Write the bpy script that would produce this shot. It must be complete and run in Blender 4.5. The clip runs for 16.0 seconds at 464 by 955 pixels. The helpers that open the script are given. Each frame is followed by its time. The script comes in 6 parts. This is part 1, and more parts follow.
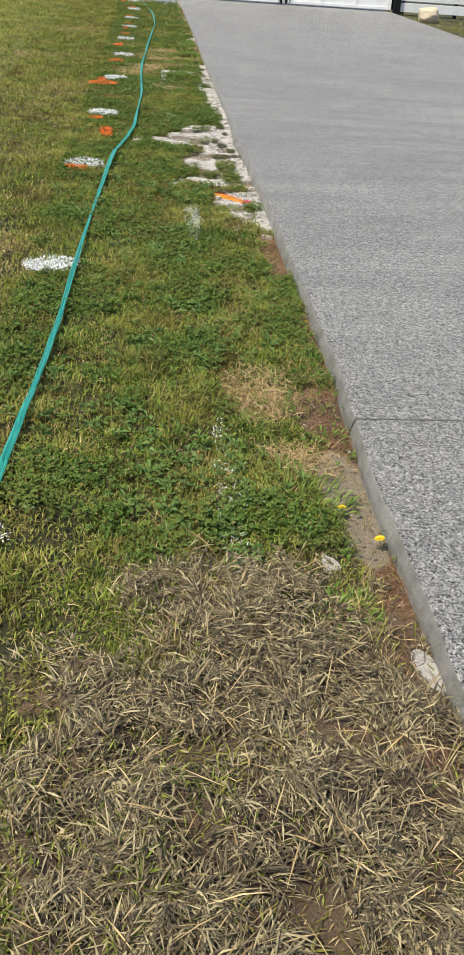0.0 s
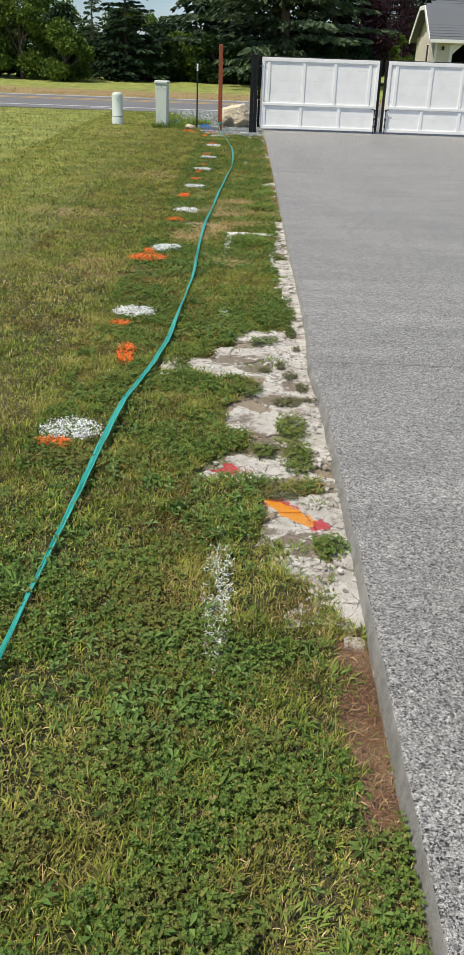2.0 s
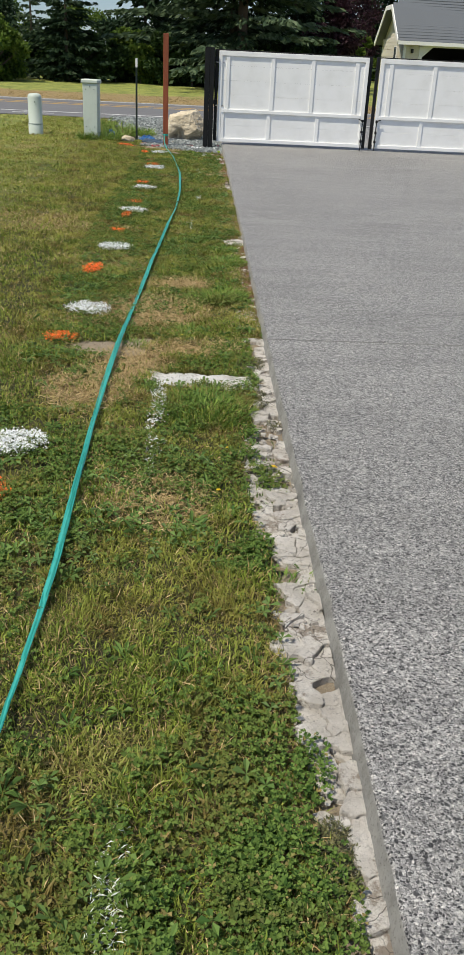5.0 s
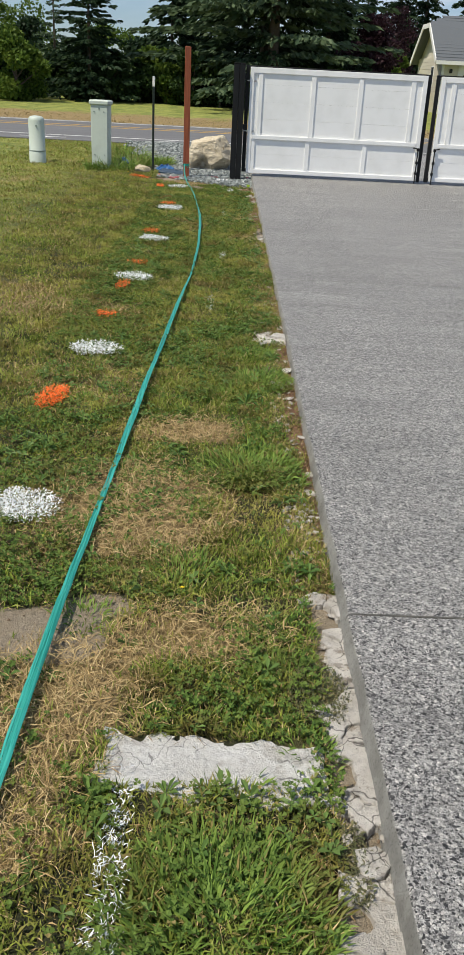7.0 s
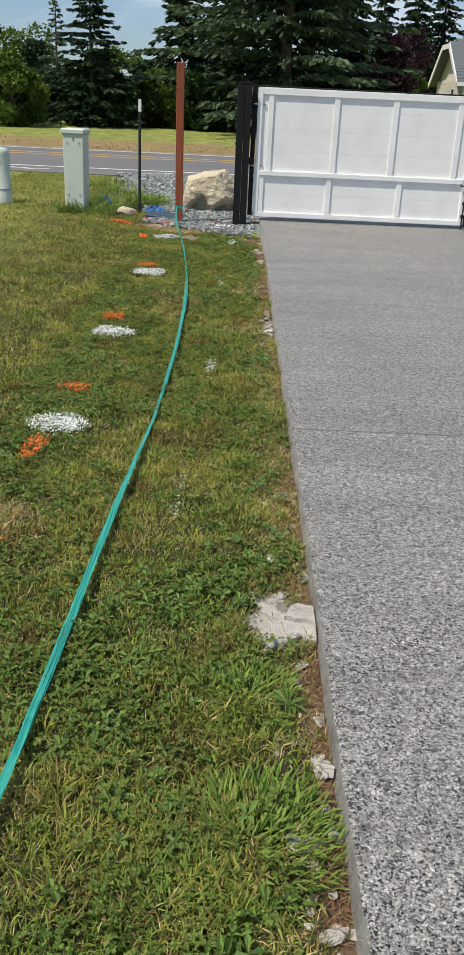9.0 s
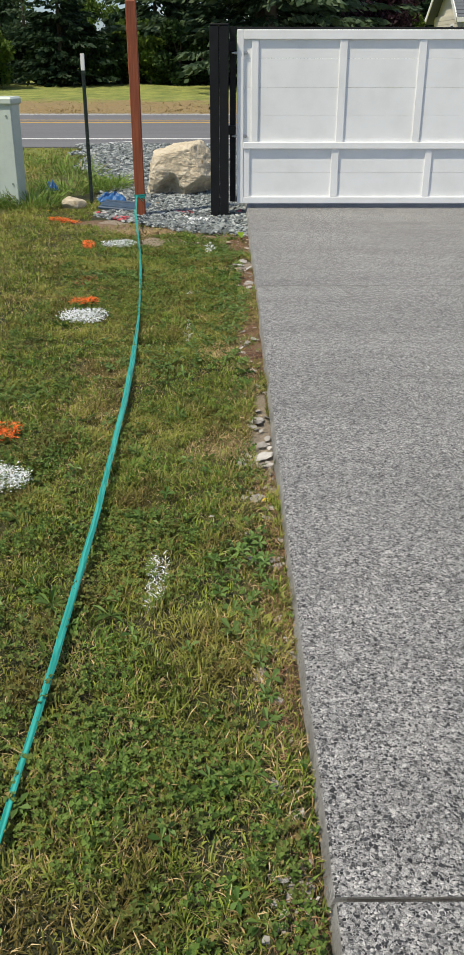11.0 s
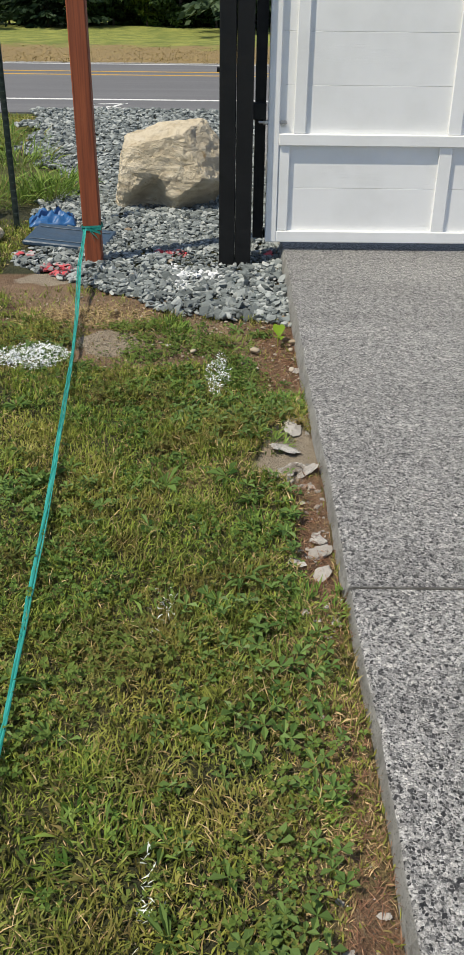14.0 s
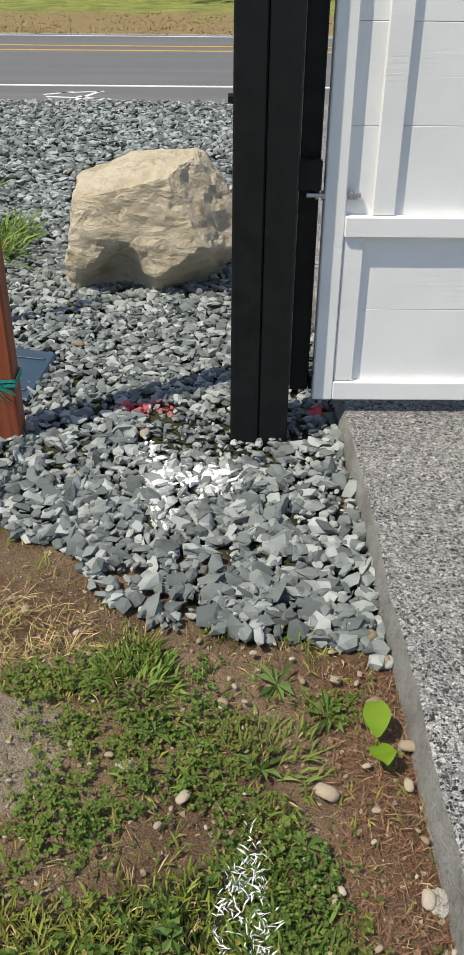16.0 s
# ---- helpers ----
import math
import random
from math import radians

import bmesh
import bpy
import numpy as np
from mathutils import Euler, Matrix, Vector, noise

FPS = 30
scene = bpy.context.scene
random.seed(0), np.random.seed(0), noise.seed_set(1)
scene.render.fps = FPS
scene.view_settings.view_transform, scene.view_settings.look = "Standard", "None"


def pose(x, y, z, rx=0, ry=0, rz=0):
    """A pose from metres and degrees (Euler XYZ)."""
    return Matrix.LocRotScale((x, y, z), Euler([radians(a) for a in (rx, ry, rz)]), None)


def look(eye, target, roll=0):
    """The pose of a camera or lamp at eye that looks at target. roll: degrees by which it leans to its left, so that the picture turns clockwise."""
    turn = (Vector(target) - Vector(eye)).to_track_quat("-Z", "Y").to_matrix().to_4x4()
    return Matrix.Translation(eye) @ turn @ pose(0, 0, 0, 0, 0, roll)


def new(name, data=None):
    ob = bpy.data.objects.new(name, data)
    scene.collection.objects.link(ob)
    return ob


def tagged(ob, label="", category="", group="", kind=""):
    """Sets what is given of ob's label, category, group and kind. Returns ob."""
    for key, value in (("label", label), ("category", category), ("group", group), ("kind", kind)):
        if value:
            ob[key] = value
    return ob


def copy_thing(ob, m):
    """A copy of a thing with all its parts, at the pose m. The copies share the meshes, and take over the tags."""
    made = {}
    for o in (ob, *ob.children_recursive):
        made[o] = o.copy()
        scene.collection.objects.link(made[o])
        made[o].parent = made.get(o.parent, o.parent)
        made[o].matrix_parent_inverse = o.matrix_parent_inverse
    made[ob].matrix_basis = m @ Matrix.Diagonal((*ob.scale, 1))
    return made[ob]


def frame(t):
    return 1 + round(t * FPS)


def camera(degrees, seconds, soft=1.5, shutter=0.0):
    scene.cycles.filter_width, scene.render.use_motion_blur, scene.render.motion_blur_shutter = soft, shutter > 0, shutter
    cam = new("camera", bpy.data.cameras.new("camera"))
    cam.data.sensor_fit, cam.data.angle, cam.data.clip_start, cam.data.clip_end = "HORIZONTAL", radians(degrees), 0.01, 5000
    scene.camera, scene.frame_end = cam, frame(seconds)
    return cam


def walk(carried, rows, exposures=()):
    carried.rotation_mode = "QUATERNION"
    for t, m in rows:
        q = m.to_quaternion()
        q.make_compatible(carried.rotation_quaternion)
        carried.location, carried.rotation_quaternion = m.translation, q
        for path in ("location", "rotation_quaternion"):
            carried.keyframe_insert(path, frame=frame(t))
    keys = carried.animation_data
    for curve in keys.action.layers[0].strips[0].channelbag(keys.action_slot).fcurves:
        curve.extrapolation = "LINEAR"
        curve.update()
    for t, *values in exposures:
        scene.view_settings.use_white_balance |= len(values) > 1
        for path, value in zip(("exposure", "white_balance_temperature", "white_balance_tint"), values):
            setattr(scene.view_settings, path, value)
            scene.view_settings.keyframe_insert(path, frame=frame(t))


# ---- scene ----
cam = camera(30.0, 16.0)
PATH = [
    (0, (-0.908, -11.186, 1.678), (-0.7, -9.505, 0.614), 4.3),
    (0.5, (-0.707, -10.339, 1.746), (-0.566, -8.626, 0.724), 2.4),
    (1, (-0.544, -9.463, 1.753), (-0.462, -7.682, 0.847), 2.9),
    (1.5, (-0.57, -8.646, 1.76), (-0.509, -6.895, 0.795), 3.0),
    (2, (-0.524, -7.849, 1.818), (-0.524, -6.053, 0.938), 2.0),
    (2.5, (-0.565, -6.99, 1.78), (-0.516, -5.201, 0.887), 3.3),
    (3, (-0.525, -6.114, 1.738), (-0.436, -4.335, 0.828), 4.5),
    (3.5, (-0.573, -5.194, 1.743), (-0.445, -3.428, 0.814), 5.0),
    (4, (-0.664, -4.349, 1.759), (-0.526, -2.548, 0.9), 4.1),
    (4.2, (-0.568, -3.886, 1.66), (-0.451, -2.082, 0.805), 2.6),
    (6.3, (-0.444, -0.413, 1.591), (-0.393, 1.37, 0.687), 4.3),
    (6.5, (-0.459, -0.092, 1.566), (-0.411, 1.696, 0.67), 4.4),
    (7, (-0.459, 0.704, 1.576), (-0.416, 2.519, 0.738), 3.0),
    (7.5, (-0.397, 1.602, 1.529), (-0.351, 3.427, 0.713), 2.8),
    (8, (-0.397, 2.375, 1.581), (-0.339, 4.185, 0.732), 2.6),
    (8.5, (-0.332, 3.181, 1.608), (-0.344, 5.035, 0.859), 2.6),
    (9, (-0.33, 4.0, 1.57), (-0.316, 5.834, 0.772), 2.7),
    (9.2, (-0.318, 4.317, 1.538), (-0.296, 6.143, 0.722), 2.6),
    (11.3, (-0.212, 7.518, 1.574), (-0.218, 9.296, 0.659), -0.9),
    (11.5, (-0.225, 7.81, 1.57), (-0.239, 9.576, 0.631), -1.4),
    (12, (-0.311, 8.57, 1.576), (-0.3, 10.321, 0.611), -0.4),
    (12.5, (-0.345, 9.42, 1.456), (-0.315, 11.207, 0.558), 0.1),
    (13, (-0.355, 10.151, 1.438), (-0.303, 11.925, 0.515), 0.6),
    (13.5, (-0.321, 10.878, 1.408), (-0.297, 12.648, 0.477), -0.0),
    (14, (-0.332, 11.571, 1.407), (-0.322, 13.314, 0.427), 0.7),
    (14.5, (-0.345, 12.233, 1.41), (-0.352, 13.968, 0.415), 0.5),
    (15, (-0.306, 12.909, 1.405), (-0.329, 14.649, 0.418), -0.0),
    (15.5, (-0.342, 13.546, 1.436), (-0.309, 15.283, 0.445), 0.3),
    (16, (-0.421, 14.267, 1.38), (-0.402, 15.975, 0.34), 0.6),
]
walk(cam, [(t, look(eye, target, roll)) for t, eye, target, roll in PATH],
     exposures=((0.0, 0.16), (1.5, 0.14), (3.5, -0.08), (4.0, -0.07), (7.0, -0.06), (9.0, -0.03), (11.5, -0.03), (12.5, -0.10), (14.5, -0.06), (15.5, 0.03), (16.0, 0.0)))

# ---- light ----
SUN = Vector((-1.6, -1.0, 3.2))            # towards the sun: high, behind the walker and to the left
lamp = bpy.data.lights.new("sun", "SUN")
lamp.energy, lamp.angle, lamp.color = 4.8, radians(0.6), (1.0, 0.915, 0.750)
new("sun", lamp).matrix_world = look(SUN * 20, (0, 0, 0))


class Nodes:
    """Short hand for wiring one node tree."""

    def __init__(self, tree):
        self.tree = tree

    def add(self, kind, **inputs):
        n = self.tree.nodes.new("ShaderNode" + kind)
        for key, value in inputs.items():
            self.put(n, key, value)
        return n

    def put(self, n, key, value):
        socket = n.inputs[int(key[1:])] if key[0] == "i" and key[1:].isdigit() else n.inputs[key.replace("_", " ")]
        if isinstance(value, bpy.types.NodeSocket):
            self.tree.links.new(value, socket)
        else:
            socket.default_value = value

    def math(self, op, a, b=0.0, c=0.0):
        n = self.add("Math", i0=a, i1=b, i2=c)
        n.operation = op
        return n.outputs[0]

    def mix(self, f, a, b, blend="MIX"):
        n = self.tree.nodes.new("ShaderNodeMix")
        n.data_type, n.blend_type = "RGBA", blend
        for k, v in ((0, f), (6, a), (7, b)):
            self.put(n, "i%d" % k, (*v, 1) if isinstance(v, tuple) and len(v) == 3 else v)
        return n.outputs[2]

    def ramp(self, f, *stops):
        n = self.add("ValToRGB", Fac=f)
        while len(n.color_ramp.elements) < len(stops):
            n.color_ramp.elements.new(0.5)
        for e, (p, c) in zip(n.color_ramp.elements, stops):
            e.position, e.color = p, (*c, 1) if isinstance(c, tuple) else (c, c, c, 1)
        return n.outputs[0]

    def span(self, f, lo, hi, a=0.0, b=1.0):
        n = self.add("MapRange", Value=f, From_Min=lo, From_Max=hi, To_Min=a, To_Max=b)
        n.interpolation_type = "SMOOTHSTEP"
        return n.outputs[0]

    def place(self):
        return self.add("NewGeometry").outputs["Position"]

    def obj(self):
        return self.add("TexCoord").outputs["Object"]

    def scaled(self, v, x, y, z):
        n = self.add("VectorMath", i0=v, i1=(x, y, z))
        n.operation = "MULTIPLY"
        return n.outputs[0]

    def noise(self, v, scale, detail=4.0, rough=0.55, warp=0.0):
        return self.add("TexNoise", Vector=v, Scale=scale, Detail=detail, Roughness=rough, Distortion=warp).outputs[0]

    def voronoi(self, v, scale, feature="F1", jitter=1.0):
        n = self.add("TexVoronoi", Vector=v, Scale=scale, Randomness=jitter)
        n.feature = feature
        return n

    def bump(self, h, strength, distance):
        return self.add("Bump", Height=h, Strength=strength, Distance=distance).outputs[0]


def material(name, rough=0.8, metal=0.0):
    """A principled material; gives the material, its node helper and its shader node."""
    m = bpy.data.materials.new(name)
    m.use_nodes = True
    n = Nodes(m.node_tree)
    p = m.node_tree.nodes["Principled BSDF"]
    p.inputs["Roughness"].default_value, p.inputs["Metallic"].default_value = rough, metal
    return m, n, p


# sky with thin streaky cloud
world = bpy.data.worlds.new("sky")
scene.world = world
world.use_nodes = True
wn = Nodes(world.node_tree)
back = world.node_tree.nodes["Background"]
sky = wn.add("TexSky")
sky.sky_type, sky.sun_disc = "NISHITA", False
sky.sun_elevation = math.atan2(3.2, 1.887)
sky.sun_rotation = math.atan2(-1.6, -1.0)
sky.air_density, sky.dust_density, sky.ozone_density = 1.0, 0.3, 2.2
sv = wn.scaled(wn.add("TexCoord").outputs["Generated"], 1.5, 1.5, 7.0)
cloud = wn.span(wn.noise(sv, 2.2, 6.0, 0.6, 0.6), 0.40, 0.66)
clear = wn.mix(1.0, sky.outputs[0], (0.70, 0.84, 1.04), "MULTIPLY")
wn.put(back, "Color", wn.mix(wn.math("MULTIPLY_ADD", cloud, 0.62, 0.14), clear, (7.6, 8.6, 9.9)))
wn.put(back, "Strength", 0.090)

# ---- materials ----


def paint_mask(n, v, cx, cy, rx, ry, turn=0.0, ragged=0.5, grain=14.0):
    """1 inside a ragged sprayed patch on the ground."""
    m = n.add("Mapping", Vector=v)
    m.vector_type = "TEXTURE"
    m.inputs["Location"].default_value = (cx, cy, 0)
    m.inputs["Rotation"].default_value = (0, 0, radians(turn))
    m.inputs["Scale"].default_value = (rx, ry, 50)
    d = n.add("VectorMath", i0=m.outputs[0])
    d.operation = "LENGTH"
    f = n.math("ADD", d.outputs["Value"], n.math("MULTIPLY", n.math("SUBTRACT", n.noise(v, grain, 5.0, 0.7), 0.5), ragged * 2.2))
    return n.span(f, 0.78, 1.05, 1.0, 0.0)


def m_ground():
    m, n, p = material("lawn_soil", 0.95)
    v = n.place()
    cover = n.add("VertexColor")
    cover.layer_name = "cover"
    sep = n.add("SeparateColor", Color=cover.outputs[0])
    big, mid, fine = n.noise(v, 0.35, 3.0), n.noise(v, 2.6, 5.0, 0.6), n.noise(v, 60.0, 5.0, 0.65)
    green = n.mix(n.span(mid, 0.3, 0.7), (0.022, 0.028, 0.009), (0.085, 0.092, 0.030))
    green = n.mix(n.span(big, 0.4, 0.7), green, (0.16, 0.145, 0.048))
    green = n.mix(n.math("MULTIPLY", n.span(n.noise(v, 9.0, 6.0, 0.7), 0.5, 0.75), 0.5), green, (0.25, 0.205, 0.08))
    at = n.add("SeparateXYZ", Vector=v)
    distant = n.math("MAXIMUM", n.span(at.outputs[1], 32.0, 33.5), n.span(at.outputs[0], -4.0, -1.8, 1.0, 0.0))
    meadow = n.mix(n.span(n.noise(v, 1.3, 7.0, 0.75), 0.35, 0.65), (0.17, 0.225, 0.040), (0.42, 0.435, 0.098))
    green = n.mix(distant, green, meadow)
    dry = n.mix(fine, (0.25, 0.175, 0.075), (0.50, 0.37, 0.17))
    soil = n.mix(n.span(mid, 0.35, 0.65), (0.20, 0.112, 0.060), (0.41, 0.275, 0.165))
    soil = n.mix(n.span(n.noise(v, 150.0, 3.0), 0.55, 0.75), soil, (0.30, 0.25, 0.19))
    # soil goes near-black brown where bare and dry cover overlap, as under the thatch
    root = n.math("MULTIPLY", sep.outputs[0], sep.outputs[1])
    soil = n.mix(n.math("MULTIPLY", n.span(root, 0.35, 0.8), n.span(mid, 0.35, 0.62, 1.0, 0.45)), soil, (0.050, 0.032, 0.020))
    sand = n.mix(n.noise(v, 25.0, 7.0, 0.7), (0.34, 0.265, 0.18), (0.60, 0.51, 0.39))
    wob = n.math("MULTIPLY", n.math("SUBTRACT", fine, 0.5), 0.5)
    patchy = n.math("ADD", wob, n.math("MULTIPLY", n.math("SUBTRACT", n.noise(n.scaled(v, 0.8, 0.5, 1.0), 1.0, 7.0, 0.72), 0.5), 2.0))
    c = n.mix(n.span(n.math("ADD", sep.outputs[1], patchy), 0.35, 0.8), green, dry)
    c = n.mix(n.span(n.math("ADD", sep.outputs[0], wob), 0.3, 0.7), c, soil)
    c = n.mix(n.span(n.math("ADD", sep.outputs[2], wob), 0.3, 0.7), c, sand)
    c = n.mix(1.0, c, n.ramp(n.noise(v, 260.0, 3.0), (0.3, 0.5), (0.62, 1.0)), "MULTIPLY")
    n.put(p, "Base Color", c)
    n.put(p, "Normal", n.bump(n.math("ADD", n.noise(v, 45.0, 8.0, 0.7), n.math("MULTIPLY", n.noise(v, 220.0, 4.0), 0.4)), 1.0, 0.035))
    return m


def m_blade(name, low, high, tip, through_light=0.35, rough=0.55, dead=0.0, brown=0.0, patchy=0.0):
    """Leaf blades: colour varies by blade and by patch, and some light passes through them."""
    m, n, p = material(name, rough)
    v = n.place()
    r = n.add("NewGeometry").outputs["Random Per Island"]
    c = n.mix(r, low, high)
    c = n.mix(n.span(n.noise(v, 1.7, 4.0, 0.6), 0.42, 0.68), c, tip)
    if patchy:
        c = n.mix(n.math("MULTIPLY", n.span(n.noise(v, 6.5, 5.0, 0.7), 0.50, 0.62), patchy), c, tuple(k * 0.55 for k in low))
        c = n.mix(n.math("MULTIPLY", n.span(n.noise(v, 4.1, 6.0, 0.72, 0.4), 0.53, 0.64), patchy * 0.7), c, (0.40, 0.395, 0.135))
    if dead:
        c = n.mix(n.span(n.math("FRACT", n.math("MULTIPLY", r, 17.3)), 1 - dead, 1.0), c, (0.30, 0.24, 0.095))
    if brown:
        c = n.mix(n.math("MULTIPLY", n.span(n.noise(v, 3.2, 5.0, 0.7), 0.50, 0.66), brown), c, (0.17, 0.12, 0.042))
    n.put(p, "Base Color", c)
    n.put(p, "Specular IOR Level", 0.14)
    t = n.add("BsdfTranslucent", Color=c)
    mixed = n.add("MixShader", i0=through_light, i1=p.outputs[0], i2=t.outputs[0])
    n.put(m.node_tree.nodes["Material Output"], "Surface", mixed.outputs[0])
    return m


def m_straw(name, a, b, c):
    m, n, p = material(name, 0.75)
    r = n.add("NewGeometry").outputs["Random Per Island"]
    n.put(p, "Base Color", n.ramp(r, (0.0, a), (0.5, b), (1.0, c)))
    return m


def m_sprayed(name, colour, rest):
    """Blades hit by spray paint; some are missed."""
    m, n, p = material(name, 0.6)
    r = n.add("NewGeometry").outputs["Random Per Island"]
    n.put(p, "Base Color", n.mix(n.span(r, 0.80, 0.86), colour, rest))
    return m


def m_aggregate():
    """Exposed aggregate: pebbles of many greys in a pale cement matrix."""
    m, n, p = material("exposed_aggregate", 0.62)
    v = n.place()
    warped = n.add("VectorMath", i0=v, i1=n.scaled(n.add("TexNoise", Vector=v, Scale=110.0, Detail=1.0).outputs[1], 0.005, 0.005, 0.0))
    cells, edge = n.voronoi(warped.outputs[0], 148.0), n.voronoi(warped.outputs[0], 148.0, "DISTANCE_TO_EDGE")
    small, sedge = n.voronoi(warped.outputs[0], 270.0), n.voronoi(warped.outputs[0], 270.0, "DISTANCE_TO_EDGE")
    pick = n.add("SeparateColor", Color=cells.outputs["Color"]).outputs[0]
    spick = n.add("SeparateColor", Color=small.outputs["Color"]).outputs[0]
    stone = n.ramp(pick, (0.0, (0.020, 0.020, 0.023)), (0.30, (0.070, 0.070, 0.074)), (0.44, (0.24, 0.24, 0.245)), (0.62, (0.54, 0.53, 0.515)), (0.92, (0.90, 0.88, 0.85)))
    grit = n.ramp(spick, (0.0, (0.10, 0.10, 0.10)), (0.4, (0.46, 0.455, 0.45)), (1.0, (0.78, 0.77, 0.76)))
    big = n.math("MULTIPLY", n.span(edge.outputs[0], 0.05, 0.12), n.span(n.add("SeparateColor", Color=cells.outputs["Color"]).outputs[1], 0.30, 0.36))
    c = n.mix(big, grit, stone)
    large, ledge = n.voronoi(warped.outputs[0], 90.0), n.voronoi(warped.outputs[0], 90.0, "DISTANCE_TO_EDGE")
    lpick = n.add("SeparateColor", Color=large.outputs["Color"])
    lstone = n.ramp(lpick.outputs[0], (0.0, (0.035, 0.035, 0.039)), (0.30, (0.12, 0.12, 0.125)), (0.5, (0.46, 0.455, 0.45)), (1.0, (0.86, 0.84, 0.81)))
    c = n.mix(n.math("MULTIPLY", n.span(ledge.outputs[0], 0.06, 0.14), n.span(lpick.outputs[1], 0.68, 0.72)), c, lstone)
    c = n.mix(1.0, c, n.ramp(n.noise(v, 30.0, 6.0, 0.85), (0.41, 0.58), (0.56, 1.05)), "MULTIPLY")
    c = n.mix(1.0, c, n.ramp(n.noise(v, 75.0, 3.0, 0.8), (0.42, 0.64), (0.55, 1.0)), "MULTIPLY")
    c = n.mix(1.0, c, (0.96, 0.953, 0.94), "MULTIPLY")
    wear = n.noise(v, 0.5, 4.0)
    c = n.mix(1.0, c, n.ramp(n.noise(n.scaled(v, 0.5, 3.2, 1.0), 1.0, 6.0, 0.7), (0.35, 0.80), (0.62, 1.06)), "MULTIPLY")
    c = n.mix(1.0, c, n.ramp(wear, (0.3, 0.86), (0.7, 1.0)), "MULTIPLY")
    c = n.mix(n.math("MULTIPLY", n.span(n.noise(v, 2.3, 5.0, 0.65), 0.55, 0.8), 0.16), c, (0.40, 0.38, 0.35))
    n.put(p, "Base Color", c)
    n.put(p, "Roughness", n.span(pick, 0.0, 1.0, 0.42, 0.75))
    h = n.math("ADD", n.math("MULTIPLY", n.span(edge.outputs[0], 0.0, 0.25), big), n.math("MULTIPLY", n.span(sedge.outputs[0], 0.0, 0.2), 0.35))
    n.put(p, "Normal", n.bump(h, 0.8, 0.005))
    return m


def m_concrete(name, a, b, speck=0.5, crack=0.0, marks=(), dirt=(), grime=0.8):
    m, n, p = material(name, 0.9)
    v = n.place()
    c = n.mix(n.span(n.noise(v, 6.0, 8.0, 0.7), 0.35, 0.65), a, b)
    c = n.mix(n.math("MULTIPLY", n.span(n.noise(v, 120.0, 4.0, 0.7), 0.52, 0.72), speck), c, tuple(k * 0.45 for k in a))
    if crack:
        w = n.add("VectorMath", i0=v, i1=n.scaled(n.add("TexNoise", Vector=v, Scale=9.0, Detail=5.0).outputs[1], 0.12, 0.12, 0.0))
        e = n.voronoi(w.outputs[0], 7.0, "DISTANCE_TO_EDGE").outputs[0]
        f = n.voronoi(w.outputs[0], 19.0, "DISTANCE_TO_EDGE").outputs[0]
        c = n.mix(n.math("MULTIPLY", n.span(n.noise(v, 17.0, 8.0, 0.78, 0.5), 0.56, 0.66), 0.5), c, tuple(k * 0.52 for k in a))
        c = n.mix(n.math("MULTIPLY", n.span(n.noise(v, 70.0, 5.0, 0.8), 0.58, 0.68), 0.6), c, tuple(k * 0.35 for k in a))
        c = n.mix(n.math("MULTIPLY", n.span(n.noise(v, 5.2, 9.0, 0.78), 0.535, 0.61), grime), c, (0.27, 0.21, 0.155))
        c = n.mix(n.math("MULTIPLY", n.math("MULTIPLY", n.span(e, 0.002, 0.016, 1.0, 0.0), n.span(n.noise(v, 3.0, 2.0), 0.44, 0.52)), crack), c, (0.05, 0.04, 0.03))
        c = n.mix(n.math("MULTIPLY", n.math("MULTIPLY", n.span(f, 0.005, 0.035, 1.0, 0.0), n.span(n.noise(v, 4.3, 3.0), 0.56, 0.62)), crack), c, (0.055, 0.045, 0.034))
    for place in dirt:
        c = n.mix(n.math("MULTIPLY", paint_mask(n, v, *place, 0, 1.35, 12.0), 0.9), c, (0.23, 0.18, 0.125))
    for colour, *place in marks:
        c = n.mix(n.math("MULTIPLY", paint_mask(n, v, *place), 0.92), c, colour)
    n.put(p, "Base Color", c)
    n.put(p, "Normal", n.bump(n.math("ADD", n.noise(v, 30.0, 9.0, 0.72), n.math("MULTIPLY", n.noise(v, 240.0, 3.0), 0.35)), 1.0, 0.026))
    return m


def m_rock(name, a, b, c, scale=1.0, marks=()):
    """Stone with strata and pitting; stones of one heap differ by piece."""
    m, n, p = material(name, 0.88)
    v, o = n.place(), n.obj()
    r = n.add("NewGeometry").outputs["Random Per Island"]
    q = n.add("ObjectInfo").outputs["Random"]
    k = n.math("FRACT", n.math("ADD", r, q))
    col = n.ramp(k, (0.0, a), (0.55, b), (1.0, c))
    col = n.mix(1.0, col, n.ramp(n.noise(v, 14.0 * scale, 8.0, 0.7), (0.25, 0.55), (0.75, 1.0)), "MULTIPLY")
    for colour, *place in marks:
        col = n.mix(n.math("MULTIPLY", paint_mask(n, v, *place), n.span(n.math("FRACT", n.math("MULTIPLY", k, 7.7)), 0.25, 0.6, 0.05, 0.85)), col, colour)
    n.put(p, "Base Color", col)
    n.put(p, "Normal", n.bump(n.noise(v, 40.0 * scale, 8.0, 0.7), 0.6, 0.01 / scale))
    return m


